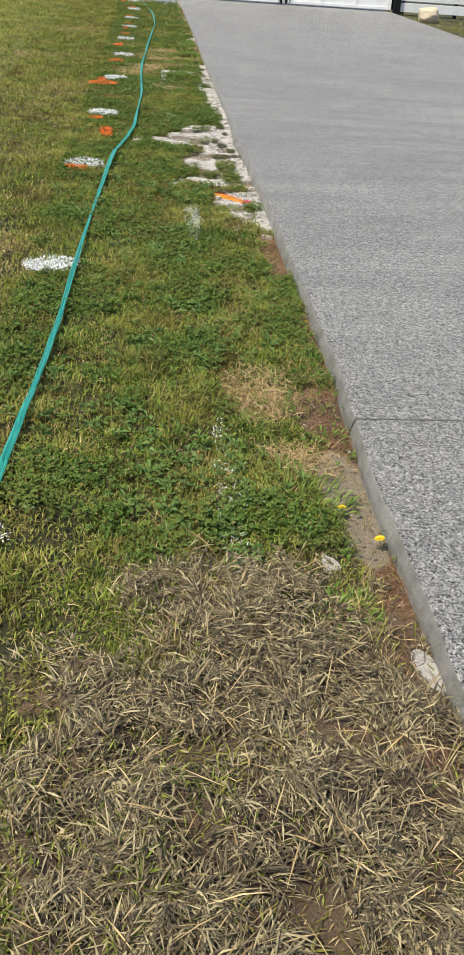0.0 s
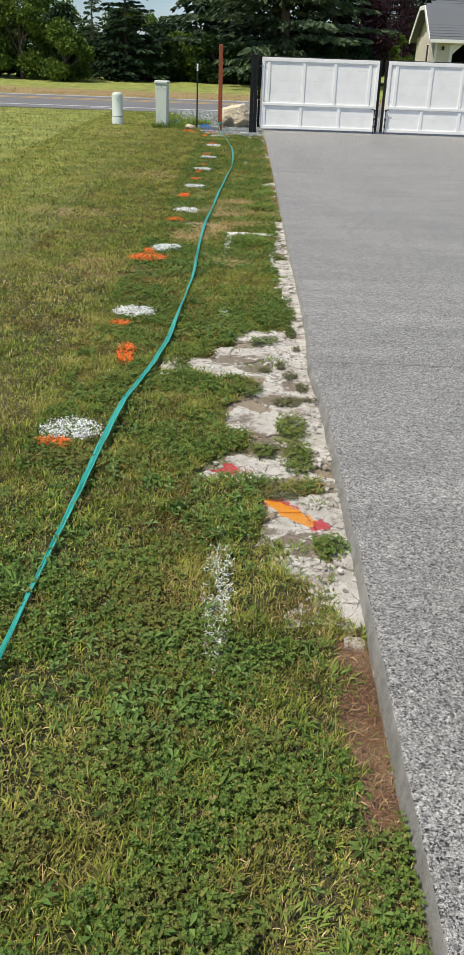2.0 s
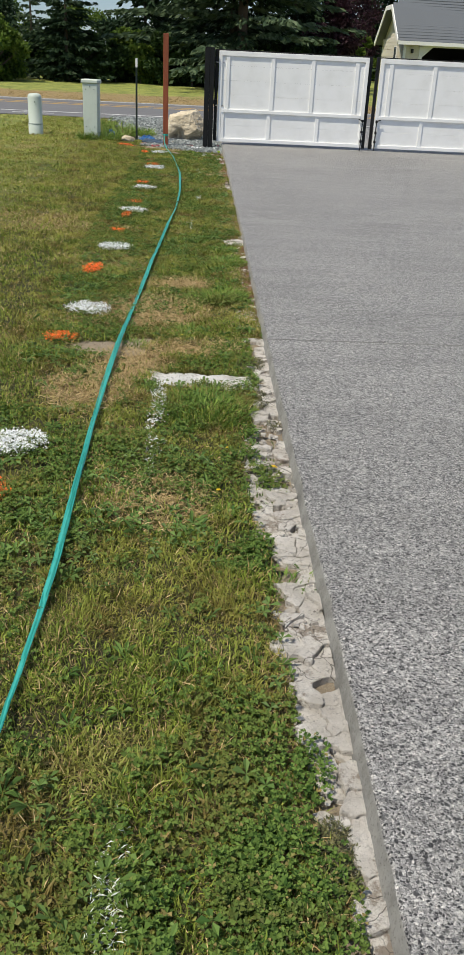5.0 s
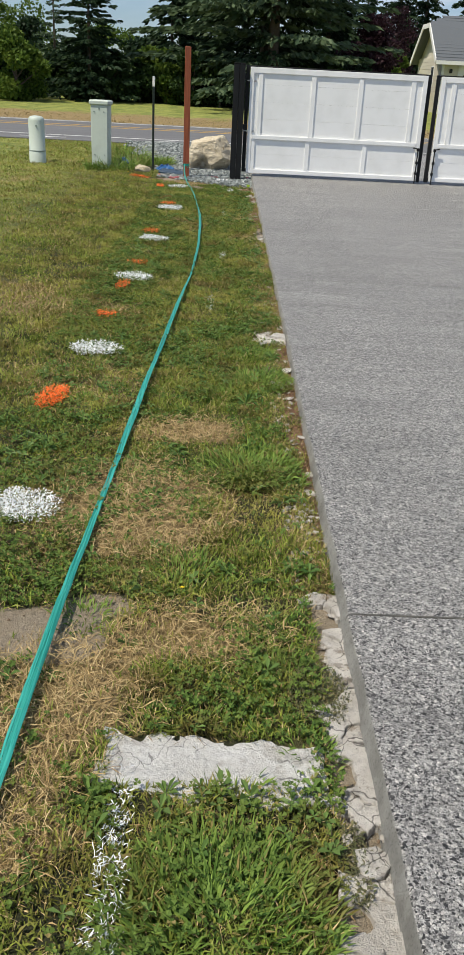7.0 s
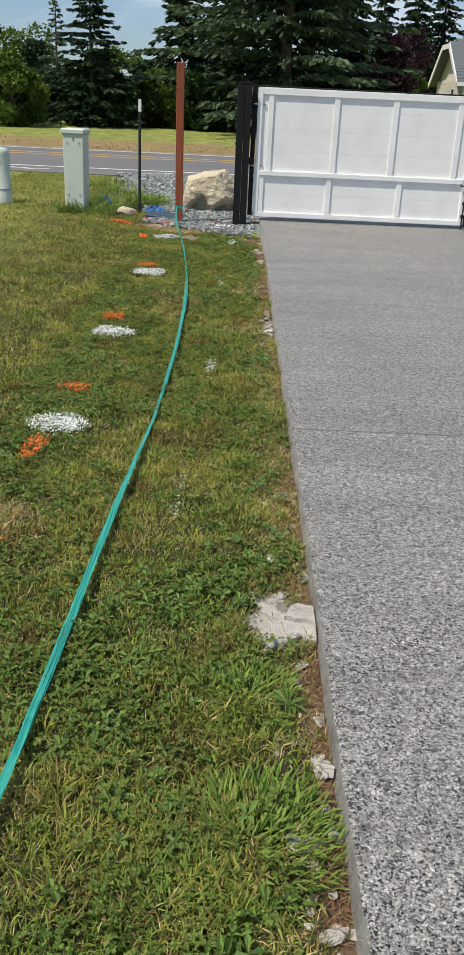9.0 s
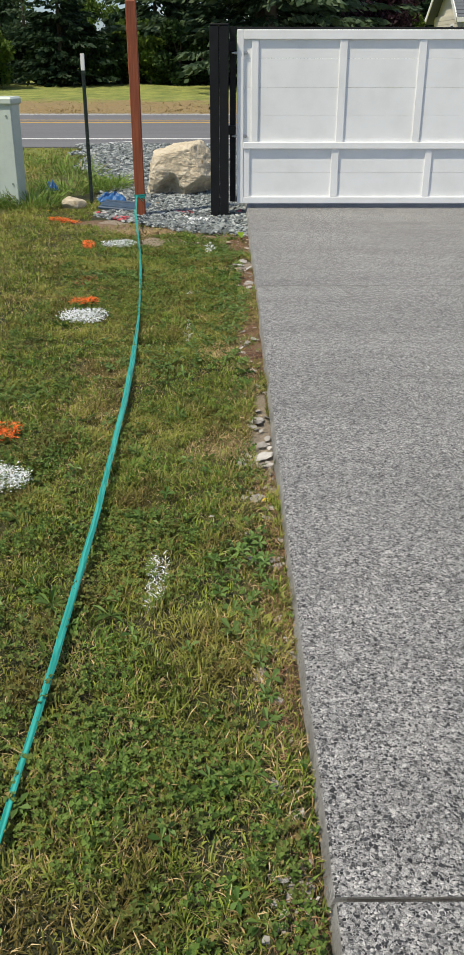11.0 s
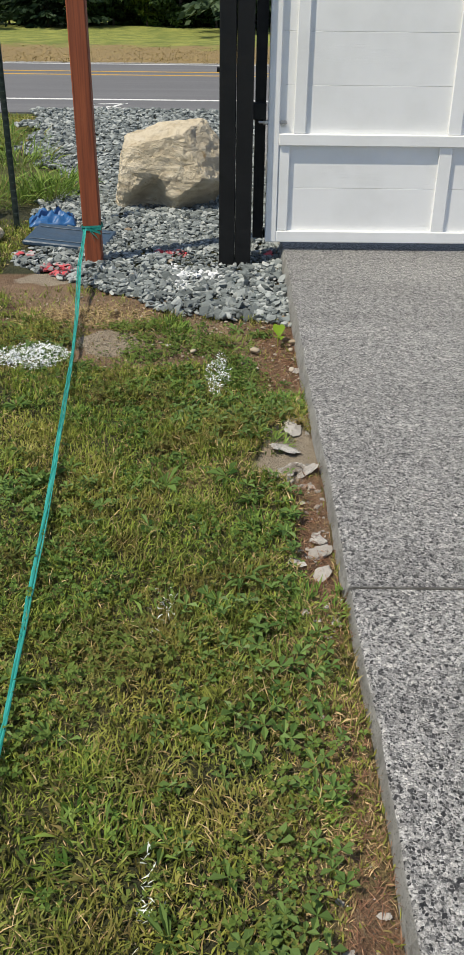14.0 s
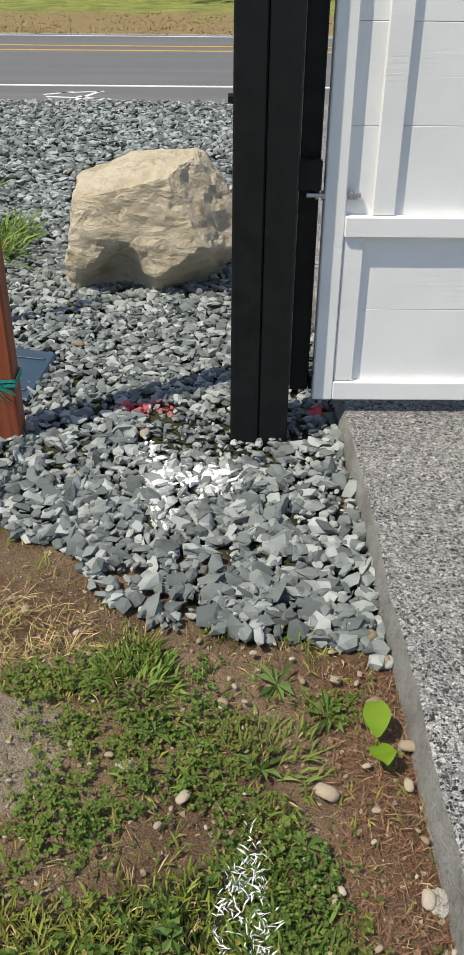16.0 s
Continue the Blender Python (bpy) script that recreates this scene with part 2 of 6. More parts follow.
def m_boulder():
    m, n, p = material("sandstone", 0.9)
    v = n.obj()
    s = n.noise(n.scaled(v, 3.0, 3.0, 9.0), 1.6, 7.0, 0.65, 0.8)
    c = n.ramp(s, (0.25, (0.46, 0.37, 0.245)), (0.5, (0.65, 0.56, 0.41)), (0.75, (0.76, 0.685, 0.55)))
    c = n.mix(n.span(n.noise(v, 7.0, 6.0, 0.7), 0.58, 0.72), c, (0.36, 0.24, 0.11))
    n.put(p, "Base Color", c)
    n.put(p, "Normal", n.bump(n.math("ADD", n.noise(v, 9.0, 9.0, 0.7), n.math("MULTIPLY", s, 0.7)), 1.0, 0.06))
    return m


def m_white_wood():
    m, n, p = material("white_painted_wood", 0.5)
    v = n.place()
    g = n.noise(n.scaled(v, 0.8, 1.0, 15.0), 3.0, 8.0, 0.66, 2.4)
    c = n.mix(n.span(n.noise(v, 3.0, 5.0), 0.4, 0.7), (0.84, 0.845, 0.84), (0.78, 0.785, 0.775))
    n.put(p, "Base Color", n.mix(n.math("MULTIPLY", n.span(g, 0.62, 0.75), 0.12), c, (0.5, 0.49, 0.47)))
    n.put(p, "Normal", n.bump(n.math("ADD", g, n.math("MULTIPLY", n.noise(n.scaled(v, 3.0, 3.0, 60.0), 4.0, 4.0), 0.2)), n.span(n.noise(n.scaled(v, 0.9, 1.0, 3.0), 2.0, 3.0), 0.5, 0.68, 0.05, 0.30), 0.006))
    return m


def m_paint(name, colour, rough=0.45, wear=0.15, metal=0.0, grain=0.25):
    m, n, p = material(name, rough, metal)
    v = n.place()
    c = n.mix(n.span(n.noise(v, 5.0, 7.0, 0.7), 0.45, 0.75), colour, tuple(k * (1 - wear) + 0.12 * wear for k in colour))
    n.put(p, "Base Color", c)
    n.put(p, "Roughness", n.span(n.noise(v, 20.0, 4.0), 0.3, 0.7, rough * 0.8, min(1.0, rough * 1.25)))
    n.put(p, "Normal", n.bump(n.noise(v, 160.0, 4.0), grain, 0.002))
    return m


def m_cedar():
    m, n, p = material("stained_cedar", 0.62)
    v = n.place()
    g = n.noise(n.scaled(v, 60.0, 60.0, 1.6), 1.0, 6.0, 0.65, 0.6)
    c = n.ramp(g, (0.3, (0.13, 0.030, 0.012)), (0.55, (0.27, 0.068, 0.024)), (0.8, (0.36, 0.11, 0.042)))
    c = n.mix(n.span(n.noise(v, 3.5, 6.0, 0.7), 0.62, 0.74), c, (0.42, 0.22, 0.12))
    n.put(p, "Base Color", c)
    n.put(p, "Normal", n.bump(g, 0.5, 0.004))
    return m


def m_asphalt():
    m, n, p = material("asphalt", 0.85)
    v = n.place()
    c = n.mix(n.noise(v, 170.0, 3.0), (0.085, 0.086, 0.092), (0.17, 0.17, 0.178))
    c = n.mix(n.math("MULTIPLY", n.span(n.noise(n.scaled(v, 0.12, 1.4, 1.0), 1.0, 4.0), 0.45, 0.7), 0.5), c, (0.19, 0.19, 0.195))
    n.put(p, "Base Color", c)
    n.put(p, "Normal", n.bump(n.noise(v, 120.0, 4.0), 0.5, 0.006))
    return m


def m_tape():
    m, n, p = material("teal_plastic_tape", 0.38)
    v = n.place()
    g = n.noise(n.scaled(v, 160.0, 1.5, 160.0), 1.0, 3.0)
    n.put(p, "Base Color", n.mix(n.span(g, 0.35, 0.65), (0.010, 0.25, 0.21), (0.06, 0.48, 0.42)))
    t = n.add("BsdfTranslucent", Color=(0.02, 0.33, 0.27, 1))
    mixed = n.add("MixShader", i0=0.25, i1=p.outputs[0], i2=t.outputs[0])
    n.put(m.node_tree.nodes["Material Output"], "Surface", mixed.outputs[0])
    return m


RED, AMBER, ORANGE, WHITE = (0.62, 0.05, 0.07), (0.95, 0.36, 0.01), (0.80, 0.10, 0.01), (0.86, 0.87, 0.88)
GROUND = m_ground()
GRASS = m_blade("grass_blades", (0.058, 0.105, 0.014), (0.34, 0.42, 0.072), (0.37, 0.36, 0.085), 0.30, dead=0.22, brown=0.75, patchy=0.65)
TUFT = m_blade("lush_grass_blades", (0.045, 0.11, 0.018), (0.26, 0.38, 0.078), (0.19, 0.28, 0.060), 0.28, 0.5, dead=0.12, brown=0.35)
CLOVER = m_blade("clover_leaves", (0.028, 0.070, 0.013), (0.17, 0.265, 0.058), (0.14, 0.195, 0.042), 0.26, 0.62, dead=0.08, brown=0.45)
WEED = m_blade("broad_weed_leaves", (0.055, 0.12, 0.028), (0.20, 0.31, 0.085), (0.13, 0.20, 0.06), 0.28, 0.42)
STRAW = m_straw("dry_grass_blades", (0.22, 0.145, 0.055), (0.42, 0.30, 0.135), (0.58, 0.45, 0.23))
THATCH = m_straw("dead_grass_stalks", (0.042, 0.032, 0.019), (0.155, 0.120, 0.065), (0.44, 0.37, 0.205))
WILTED = m_straw("wilted_weed_leaves", (0.040, 0.036, 0.014), (0.085, 0.100, 0.034), (0.19, 0.165, 0.075))
VERGE = m_straw("dry_verge_grass", (0.15, 0.12, 0.035), (0.30, 0.215, 0.075), (0.42, 0.32, 0.13))
RUSTY = m_straw("rusty_dead_fibres", (0.12, 0.05, 0.028), (0.24, 0.115, 0.060), (0.36, 0.21, 0.12))
WHITE_GRASS = m_sprayed("white_sprayed_grass", (0.80, 0.82, 0.84), (0.20, 0.26, 0.14))
DUSTED_GRASS = m_sprayed("white_dusted_grass", (0.60, 0.64, 0.58), (0.24, 0.30, 0.14))
ORANGE_GRASS = m_sprayed("orange_sprayed_grass", (0.90, 0.16, 0.012), (0.45, 0.14, 0.03))
RUST_GRASS = m_sprayed("faded_red_sprayed_grass", (0.30, 0.06, 0.02), (0.12, 0.13, 0.03))
AGGREGATE = m_aggregate()
SIDE = m_concrete("slab_side_concrete", (0.27, 0.265, 0.245), (0.43, 0.425, 0.40), 0.7)
OLD = m_concrete("old_broken_concrete", (0.60, 0.56, 0.51), (0.84, 0.80, 0.75), 0.4, 0.8,
                 ((RED, -0.565, -3.885, 0.085, 0.08, 0, 0.5, 18.0), ((0.66, 0.05, 0.02), -0.33, -4.21, 0.19, 0.045, -46, 1.3, 30.0), (AMBER, -0.245, -4.34, 0.18, 0.046, -46, 0.6, 26.0),
                  (RED, -0.115, -4.46, 0.055, 0.05, 0, 1.2, 24.0)),
                 ((-0.54, -2.16, 0.22, 0.12), (-0.39, -2.30, 0.12, 0.10), (-0.24, -2.90, 0.20, 0.10), (-0.42, -3.50, 0.16, 0.10), (-0.36, -3.66, 0.16, 0.07), (-0.24, -4.02, 0.22, 0.06), (-0.2, -4.6, 0.12, 0.10), (-0.15, -2.64, 0.10, 0.10)))
CRUSHED = m_rock("crushed_blue_grey_rock", (0.11, 0.128, 0.128), (0.25, 0.282, 0.28), (0.52, 0.55, 0.535), 1.0,
                 ((RED, -0.70, 17.14, 0.12, 0.06, 0, 0.6), (RED, -1.37, 16.72, 0.10, 0.13, 20, 0.5), (RED, -1.63, 17.05, 0.11, 0.05, 0, 0.5),
                  (WHITE, -0.63, 16.62, 0.05, 0.30, 8, 1.3, 30.0), (WHITE, -0.47, 16.62, 0.10, 0.10, 8, 1.5, 30.0), (RED, -0.08, 17.10, 0.04, 0.05, 0, 0.5)))
CHUNK = m_rock("pale_concrete_chunks", (0.32, 0.29, 0.255), (0.46, 0.43, 0.39), (0.64, 0.61, 0.57))
PEBBLE = m_rock("river_pebbles", (0.34, 0.26, 0.17), (0.46, 0.38, 0.28), (0.56, 0.50, 0.42), 0.7)
SANDSTONE = m_boulder()
WHITEWOOD = m_white_wood()
BLACK = m_paint("black_powder_coat", (0.006, 0.0065, 0.007), 0.5, 0.02)
BLACK.node_tree.nodes["Principled BSDF"].inputs["Specular IOR Level"].default_value = 0.3
STEEL = m_paint("zinc_plated_steel", (0.55, 0.55, 0.55), 0.35, 0.2, 1.0)
CEDAR = m_cedar()
ASPHALT = m_asphalt()
TAPE = m_tape()
SAGE = m_paint("pale_green_plastic", (0.50, 0.56, 0.51), 0.5, 0.12)
SAGE_DARK = m_paint("grey_green_trim", (0.22, 0.27, 0.24), 0.5, 0.12)
POSTGREEN = m_paint("dark_green_enamel", (0.012, 0.024, 0.018), 0.5, 0.1)
WHITE_PAINT = m_paint("white_road_paint", (0.74, 0.74, 0.72), 0.7, 0.35)
YELLOW_PAINT = m_paint("yellow_road_paint", (0.62, 0.36, 0.035), 0.7, 0.3)
BLUE = m_paint("blue_plastic_sheet", (0.02, 0.11, 0.30), 0.45, 0.2)
LID = m_paint("blue_black_plastic_lid", (0.03, 0.06, 0.10), 0.5, 0.3)
SIDING = m_paint("beige_siding", (0.60, 0.56, 0.47), 0.7, 0.15)
TRIMWHITE = m_paint("white_trim", (0.78, 0.78, 0.76), 0.6, 0.1)
SHINGLE = m_paint("grey_shingles", (0.105, 0.118, 0.135), 0.9, 0.5)
DARK = m_paint("dark_interior", (0.02, 0.02, 0.022), 0.7, 0.1)
GLASS = m_paint("dark_window_glass", (0.03, 0.035, 0.04), 0.08, 0.05)
BARK = m_paint("bark", (0.10, 0.075, 0.055), 0.9, 0.3)
YELLOW = m_paint("yellow_petals", (0.80, 0.58, 0.01), 0.6, 0.05)
CONIFER = m_blade("conifer_needles", (0.010, 0.024, 0.010), (0.036, 0.064, 0.026), (0.024, 0.048, 0.024), 0.12)
PALE_CONIFER = m_blade("pale_conifer_needles", (0.026, 0.052, 0.024), (0.115, 0.160, 0.085), (0.07, 0.105, 0.055), 0.15)
BROADLEAF = m_blade("broadleaf_crown", (0.028, 0.070, 0.013), (0.13, 0.20, 0.032), (0.12, 0.17, 0.028), 0.30)
DARKLEAF = m_blade("dark_hedge_leaves", (0.012, 0.030, 0.010), (0.060, 0.105, 0.026), (0.035, 0.065, 0.018), 0.2)
PURPLE = m_blade("purple_leaf_crown", (0.018, 0.010, 0.014), (0.050, 0.022, 0.030), (0.030, 0.014, 0.020), 0.2)


# ---- building helpers ----


def part(name, bm, mat, parent=None, label="", at=None, smooth=False):
    """Links a bmesh as one mesh object, under a thing or a part if one is given."""
    me = bpy.data.meshes.new(name)
    bm.to_mesh(me)
    bm.free()
    if smooth:
        me.shade_smooth()
    for k in (mat if isinstance(mat, (list, tuple)) else [mat]):
        me.materials.append(k)
    ob = new(name, me)
    if at is not None:
        ob.matrix_basis = at
    if parent is not None:
        ob.parent = parent
    if label:
        ob["label"] = label
    return ob


def thing(name, label, category, at=(0, 0, 0), group="", kind=""):
    ob = new(name)
    ob.empty_display_size = 0.1
    ob.matrix_basis = at if isinstance(at, Matrix) else Matrix.Translation(at)
    return tagged(ob, label, category, group, kind)


def bm_box(x0, x1, y0, y1, z0, z1, bevel=0.004, bm=None):
    bm = bm or bmesh.new()
    made = bmesh.ops.create_cube(bm, size=1)["verts"]
    for v in made:
        v.co = ((x0 + x1) / 2 + v.co.x * (x1 - x0), (y0 + y1) / 2 + v.co.y * (y1 - y0), (z0 + z1) / 2 + v.co.z * (z1 - z0))
    if bevel:
        edges = {e for v in made for e in v.link_edges}
        bmesh.ops.bevel(bm, geom=list(edges), offset=bevel, segments=1, affect="EDGES")
    return bm


def bm_tube(a, b, r, sides=12, bevel=0.0, r2=None):
    a, b = Vector(a), Vector(b)
    bm = bmesh.new()
    bmesh.ops.create_cone(bm, cap_ends=True, segments=sides, radius1=r, radius2=r if r2 is None else r2, depth=(b - a).length)
    if bevel:
        bmesh.ops.bevel(bm, geom=[e for e in bm.edges if len(e.link_faces) == 2 and any(len(f.verts) > 4 for f in e.link_faces)], offset=bevel, segments=2, affect="EDGES")
    bm.transform(Matrix.Translation((a + b) / 2) @ (b - a).to_track_quat("Z", "Y").to_matrix().to_4x4())
    return bm


def arrays_mesh(name, verts, counts, index, mats, mat_index=None):
    """A mesh straight from numpy arrays: vertices, corners per face, corner indices."""
    me = bpy.data.meshes.new(name)
    me.vertices.add(len(verts))
    me.vertices.foreach_set("co", np.asarray(verts, np.float32).ravel())
    me.loops.add(len(index))
    me.loops.foreach_set("vertex_index", np.asarray(index, np.int32))
    me.polygons.add(len(counts))
    me.polygons.foreach_set("loop_start", np.concatenate([[0], np.cumsum(counts)[:-1]]).astype(np.int32))
    me.update(calc_edges=True)
    for k in mats:
        me.materials.append(k)
    return me


rng = np.random.default_rng(7)


def field(x, y, size, seed=0):
    """Smooth value noise, 0 to 1, on a lattice of that size."""
    x, y = np.asarray(x, float) / size, np.asarray(y, float) / size
    i, j = np.floor(x).astype(np.int64), np.floor(y).astype(np.int64)
    u, w = x - i, y - j
    u, w = u * u * (3 - 2 * u), w * w * (3 - 2 * w)

    def h(a, b):
        k = (a * 374761393 + b * 668265263 + seed * 974634777) & 0xFFFFFFFF
        k = ((k ^ (k >> 13)) * 1274126177) & 0xFFFFFFFF
        return ((k ^ (k >> 16)) & 0xFFFF) / 65535.0
    return (h(i, j) * (1 - u) + h(i + 1, j) * u) * (1 - w) + (h(i, j + 1) * (1 - u) + h(i + 1, j + 1) * u) * w


def rough_field(x, y, size, seed=0):
    return (field(x, y, size, seed) * 0.5 + field(x, y, size / 2.1, seed + 1) * 0.3 + field(x, y, size / 4.7, seed + 2) * 0.2)


def blob(x, y, cx, cy, rx, ry, ragged=0.6, seed=3, turn=0.0):
    """1 in a ragged ellipse, falling to 0 outside."""
    c, s = math.cos(radians(turn)), math.sin(radians(turn))
    dx, dy = x - cx, y - cy
    d = np.hypot((dx * c + dy * s) / rx, (dy * c - dx * s) / ry) + (rough_field(x, y, 0.22, seed) - 0.5) * ragged * 2
    return np.clip((1.15 - d) / 0.3, 0, 1)


LAWN = -0.08          # level of the ground beside the slab

# ---- where the ground is bare, dry, sandy or grown over ----
OLD_PATCHES = [(-0.30, -1.95, 0.33, 0.52), (-0.28, -3.0, 0.29, 0.66), (-0.36, -3.86, 0.34, 0.20), (-0.22, -4.34, 0.18, 0.26), (-0.52, -2.26, 0.28, 0.20), (-0.20, -4.80, 0.10, 0.12)]


def old_concrete_at(x, y):
    """Where the broken old concrete shows."""
    f = np.zeros_like(x)
    for k, (cx, cy, rx, ry) in enumerate(OLD_PATCHES):
        f = np.maximum(f, blob(x, y, cx, cy, rx, ry, 0.45, 20 + k))
    width = 0.09 + 0.11 * np.clip(1 - np.abs(y - 1.2) / 0.9, 0, 1) + 0.10 * np.clip(1 - np.abs(y - 0.2) / 2.9, 0, 1) * rough_field(x * 0, y, 0.4, 5) + 0.04 * (rough_field(x * 0, y, 0.3, 6) - 0.5)
    strip = (x > -width) & (y > -5.2) & (y < 3.3)
    f = np.maximum(f, strip * 1.0)
    low = np.maximum(blob(x, y, -0.16, 1.45, 0.08, 0.20, 0.5, 31), blob(x, y, -0.12, 6.53, 0.12, 0.15, 0.4, 32))
    low = np.maximum(low, np.maximum(blob(x, y, -0.11, 14.42, 0.11, 0.25, 0.6, 33), blob(x, y, -0.05, 10.75, 0.045, 0.50, 0.9, 34)))
    f = np.maximum(f, low)
    return f * (x < 0.0)


WEEDS_ON_OLD = [(-0.33, -1.75, 0.11, 0.065), (-0.455, -2.74, 0.095, 0.14), (-0.20, -3.34, 0.09, 0.16), (-0.19, -3.76, 0.08, 0.20), (-0.36, -3.70, 0.06, 0.06),
                (-0.24, -1.07, 0.18, 0.30), (-0.43, -4.07, 0.14, 0.07), (-0.10, -4.66, 0.08, 0.10), (-0.214, 1.40, 0.07, 0.09), (-0.172, 1.66, 0.05, 0.07), (-0.107, 1.10, 0.07, 0.07),
                (-0.15, 1.22, 0.05, 0.06), (-0.13, -0.62, 0.05, 0.12), (-0.22, 0.55, 0.07, 0.10)]
DRY_WEEDS = [(-0.223, -2.262, 0.030, 0.075), (-0.167, -2.466, 0.045, 0.075), (-0.105, -2.70, 0.040, 0.085), (-0.207, -2.94, 0.085, 0.07), (-0.10, -1.90, 0.03, 0.06), (-0.33, -2.36, 0.05, 0.04), (-0.12, -1.5, 0.04, 0.15),
             (-0.07, -2.9, 0.05, 0.035), (-0.10, -0.9, 0.05, 0.12), (-0.05, 1.78, 0.035, 0.05), (-0.12, 2.75, 0.09, 0.14), (-0.30, -4.18, 0.10, 0.05), (-0.35, -3.62, 0.09, 0.05), (-0.09, 2.15, 0.04, 0.12)]


def bare_at(x, y):
    """Bare earth: the raw strip along the slab, the start of the walk, and the soil before the gravel."""
    strip = np.clip((x + 0.005 + 0.15 * rough_field(x * 0, y, 0.55, 40)) / 0.05, 0, 1) * np.clip((rough_field(x * 0, y, 0.8, 41) - 0.40) / 0.15, 0, 0.9)
    f = strip
    for k, (cx, cy, rx, ry) in enumerate([(-0.10, -8.40, 0.13, 0.55), (-0.14, -7.85, 0.12, 0.22), (-0.06, -9.3, 0.12, 0.5), (-0.05, -5.7, 0.09, 0.5), (-0.22, -9.75, 0.24, 0.5),
                                         (-0.35, 15.62, 0.42, 0.28), (-1.05, 16.05, 0.55, 0.36), (-0.10, 15.2, 0.20, 0.42), (-1.5, 16.45, 0.35, 0.25), (-0.80, 15.36, 0.42, 0.20),
                                         (-0.06, 13.9, 0.06, 0.4), (-0.07, 12.2, 0.09, 0.35), (-0.6, -2.2, 0.2, 0.12)]):
        f = np.maximum(f, blob(x, y, cx, cy, rx, ry, 0.55, 50 + k))
    return f


def sand_at(x, y):
    f = blob(x, y, -0.92, 15.55, 0.16, 0.15, 0.5, 70)
    for k, (cx, cy, rx, ry) in enumerate([(-0.13, -8.55, 0.09, 0.42), (-1.0, 3.05, 0.24, 0.16), (-0.86, 3.18, 0.14, 0.12), (-0.5, -2.22, 0.16, 0.12), (-1.3, 16.6, 0.3, 0.1)]):
        f = np.maximum(f, blob(x, y, cx, cy, rx, ry, 0.45, 71 + k))
    return f


def dry_at(x, y):
    f = np.zeros_like(x)
    for k, (cx, cy, rx, ry, s) in enumerate([(-0.37, -7.72, 0.14, 0.24, 1), (-0.25, -8.30, 0.14, 0.12, 1), (-0.76, 3.95, 0.32, 0.40, 1), (-0.87, 2.68, 0.22, 0.30, 1), (-0.62, 4.81, 0.26, 0.16, 1),
                                            (-0.50, 3.05, 0.25, 0.18, 0.9), (-1.05, 2.35, 0.25, 0.35, 0.8), (-0.26, 12.02, 0.24, 0.16, 1), (-0.26, 10.7, 0.12, 0.14, 0.8), (-0.9, 11.6, 0.3, 0.5, 0.5),
                                            (-0.85, 1.2, 0.3, 0.5, 0.5), (-0.45, -6.6, 0.35, 0.5, 0.3), (-1.4, 8.6, 0.3, 0.3, 0.5), (-0.4, 14.25, 0.2, 0.15, 0.45), (-1.2, 5.6, 0.4, 0.5, 0.5), (-0.6, 8.8, 0.3, 0.4, 0.4)]):
        f = np.maximum(f, s * blob(x, y, cx, cy, rx, ry, 0.8, 90 + k))
    f = np.maximum(f, np.clip((rough_field(x, y, 1.9, 110) - 0.55) * 3.0, 0, 0.55))
    return np.maximum(f, np.clip((x + 0.35) * 2.2, 0, 0.45) * (x < 0))


def thatch_at(x, y):
    return np.maximum(blob(x, y, -0.58, -9.95, 0.55, 0.85, 0.5, 130), blob(x, y, -0.3, -9.9, 0.35, 0.75, 0.5, 131)) * (y < -8.9)


def gravel_at(x, y):
    """The crushed-rock bed between lawn, slab and road."""
    near = 15.85 + np.clip(-x - 0.55, 0, 5) * 0.95 + (rough_field(x, y * 0, 0.3, 140) - 0.5) * 0.30
    left = -1.75 - np.clip(y - 18.5, 0, 9) * 0.22 + (rough_field(x * 0, y, 0.6, 141) - 0.5) * 0.7
    return (y > near) & (x > left) & (x < -0.005) & (y < 24.3)


def bank(x, y):
    """Soil banked against the slab along the far half of the walk."""
    return 0.034 * np.clip((y - 3.2) / 1.5, 0, 1) * np.clip((15.2 - y) / 1.0, 0, 1) * np.clip((x + 0.40) / 0.3, 0, 1)


def relief(x, y):
    """Unevenness of the lawn and the soil."""
    hump = (rough_field(x, y, 0.17, 153) - 0.5) * 0.030 * np.clip((-x - 0.05) / 0.2, 0, 1)
    z = hump + (rough_field(x, y, 1.2, 150) - 0.5) * 0.035 + (rough_field(x, y, 0.12, 151) - 0.5) * 0.014
    z = z * np.clip((-x) / 0.25, 0.25, 1.0) - 0.012 * bare_at(x, y) + thatch_at(x, y) * (0.01 + 0.10 * (rough_field(x, y, 0.22, 152) - 0.42))
    z = np.where(gravel_at(x, y), -0.012, z)
    return np.where(old_concrete_at(x, y) > 0.3, np.minimum(z, -0.012), z) + bank(x, y)


# ---- ground, one sheet to the horizon ----


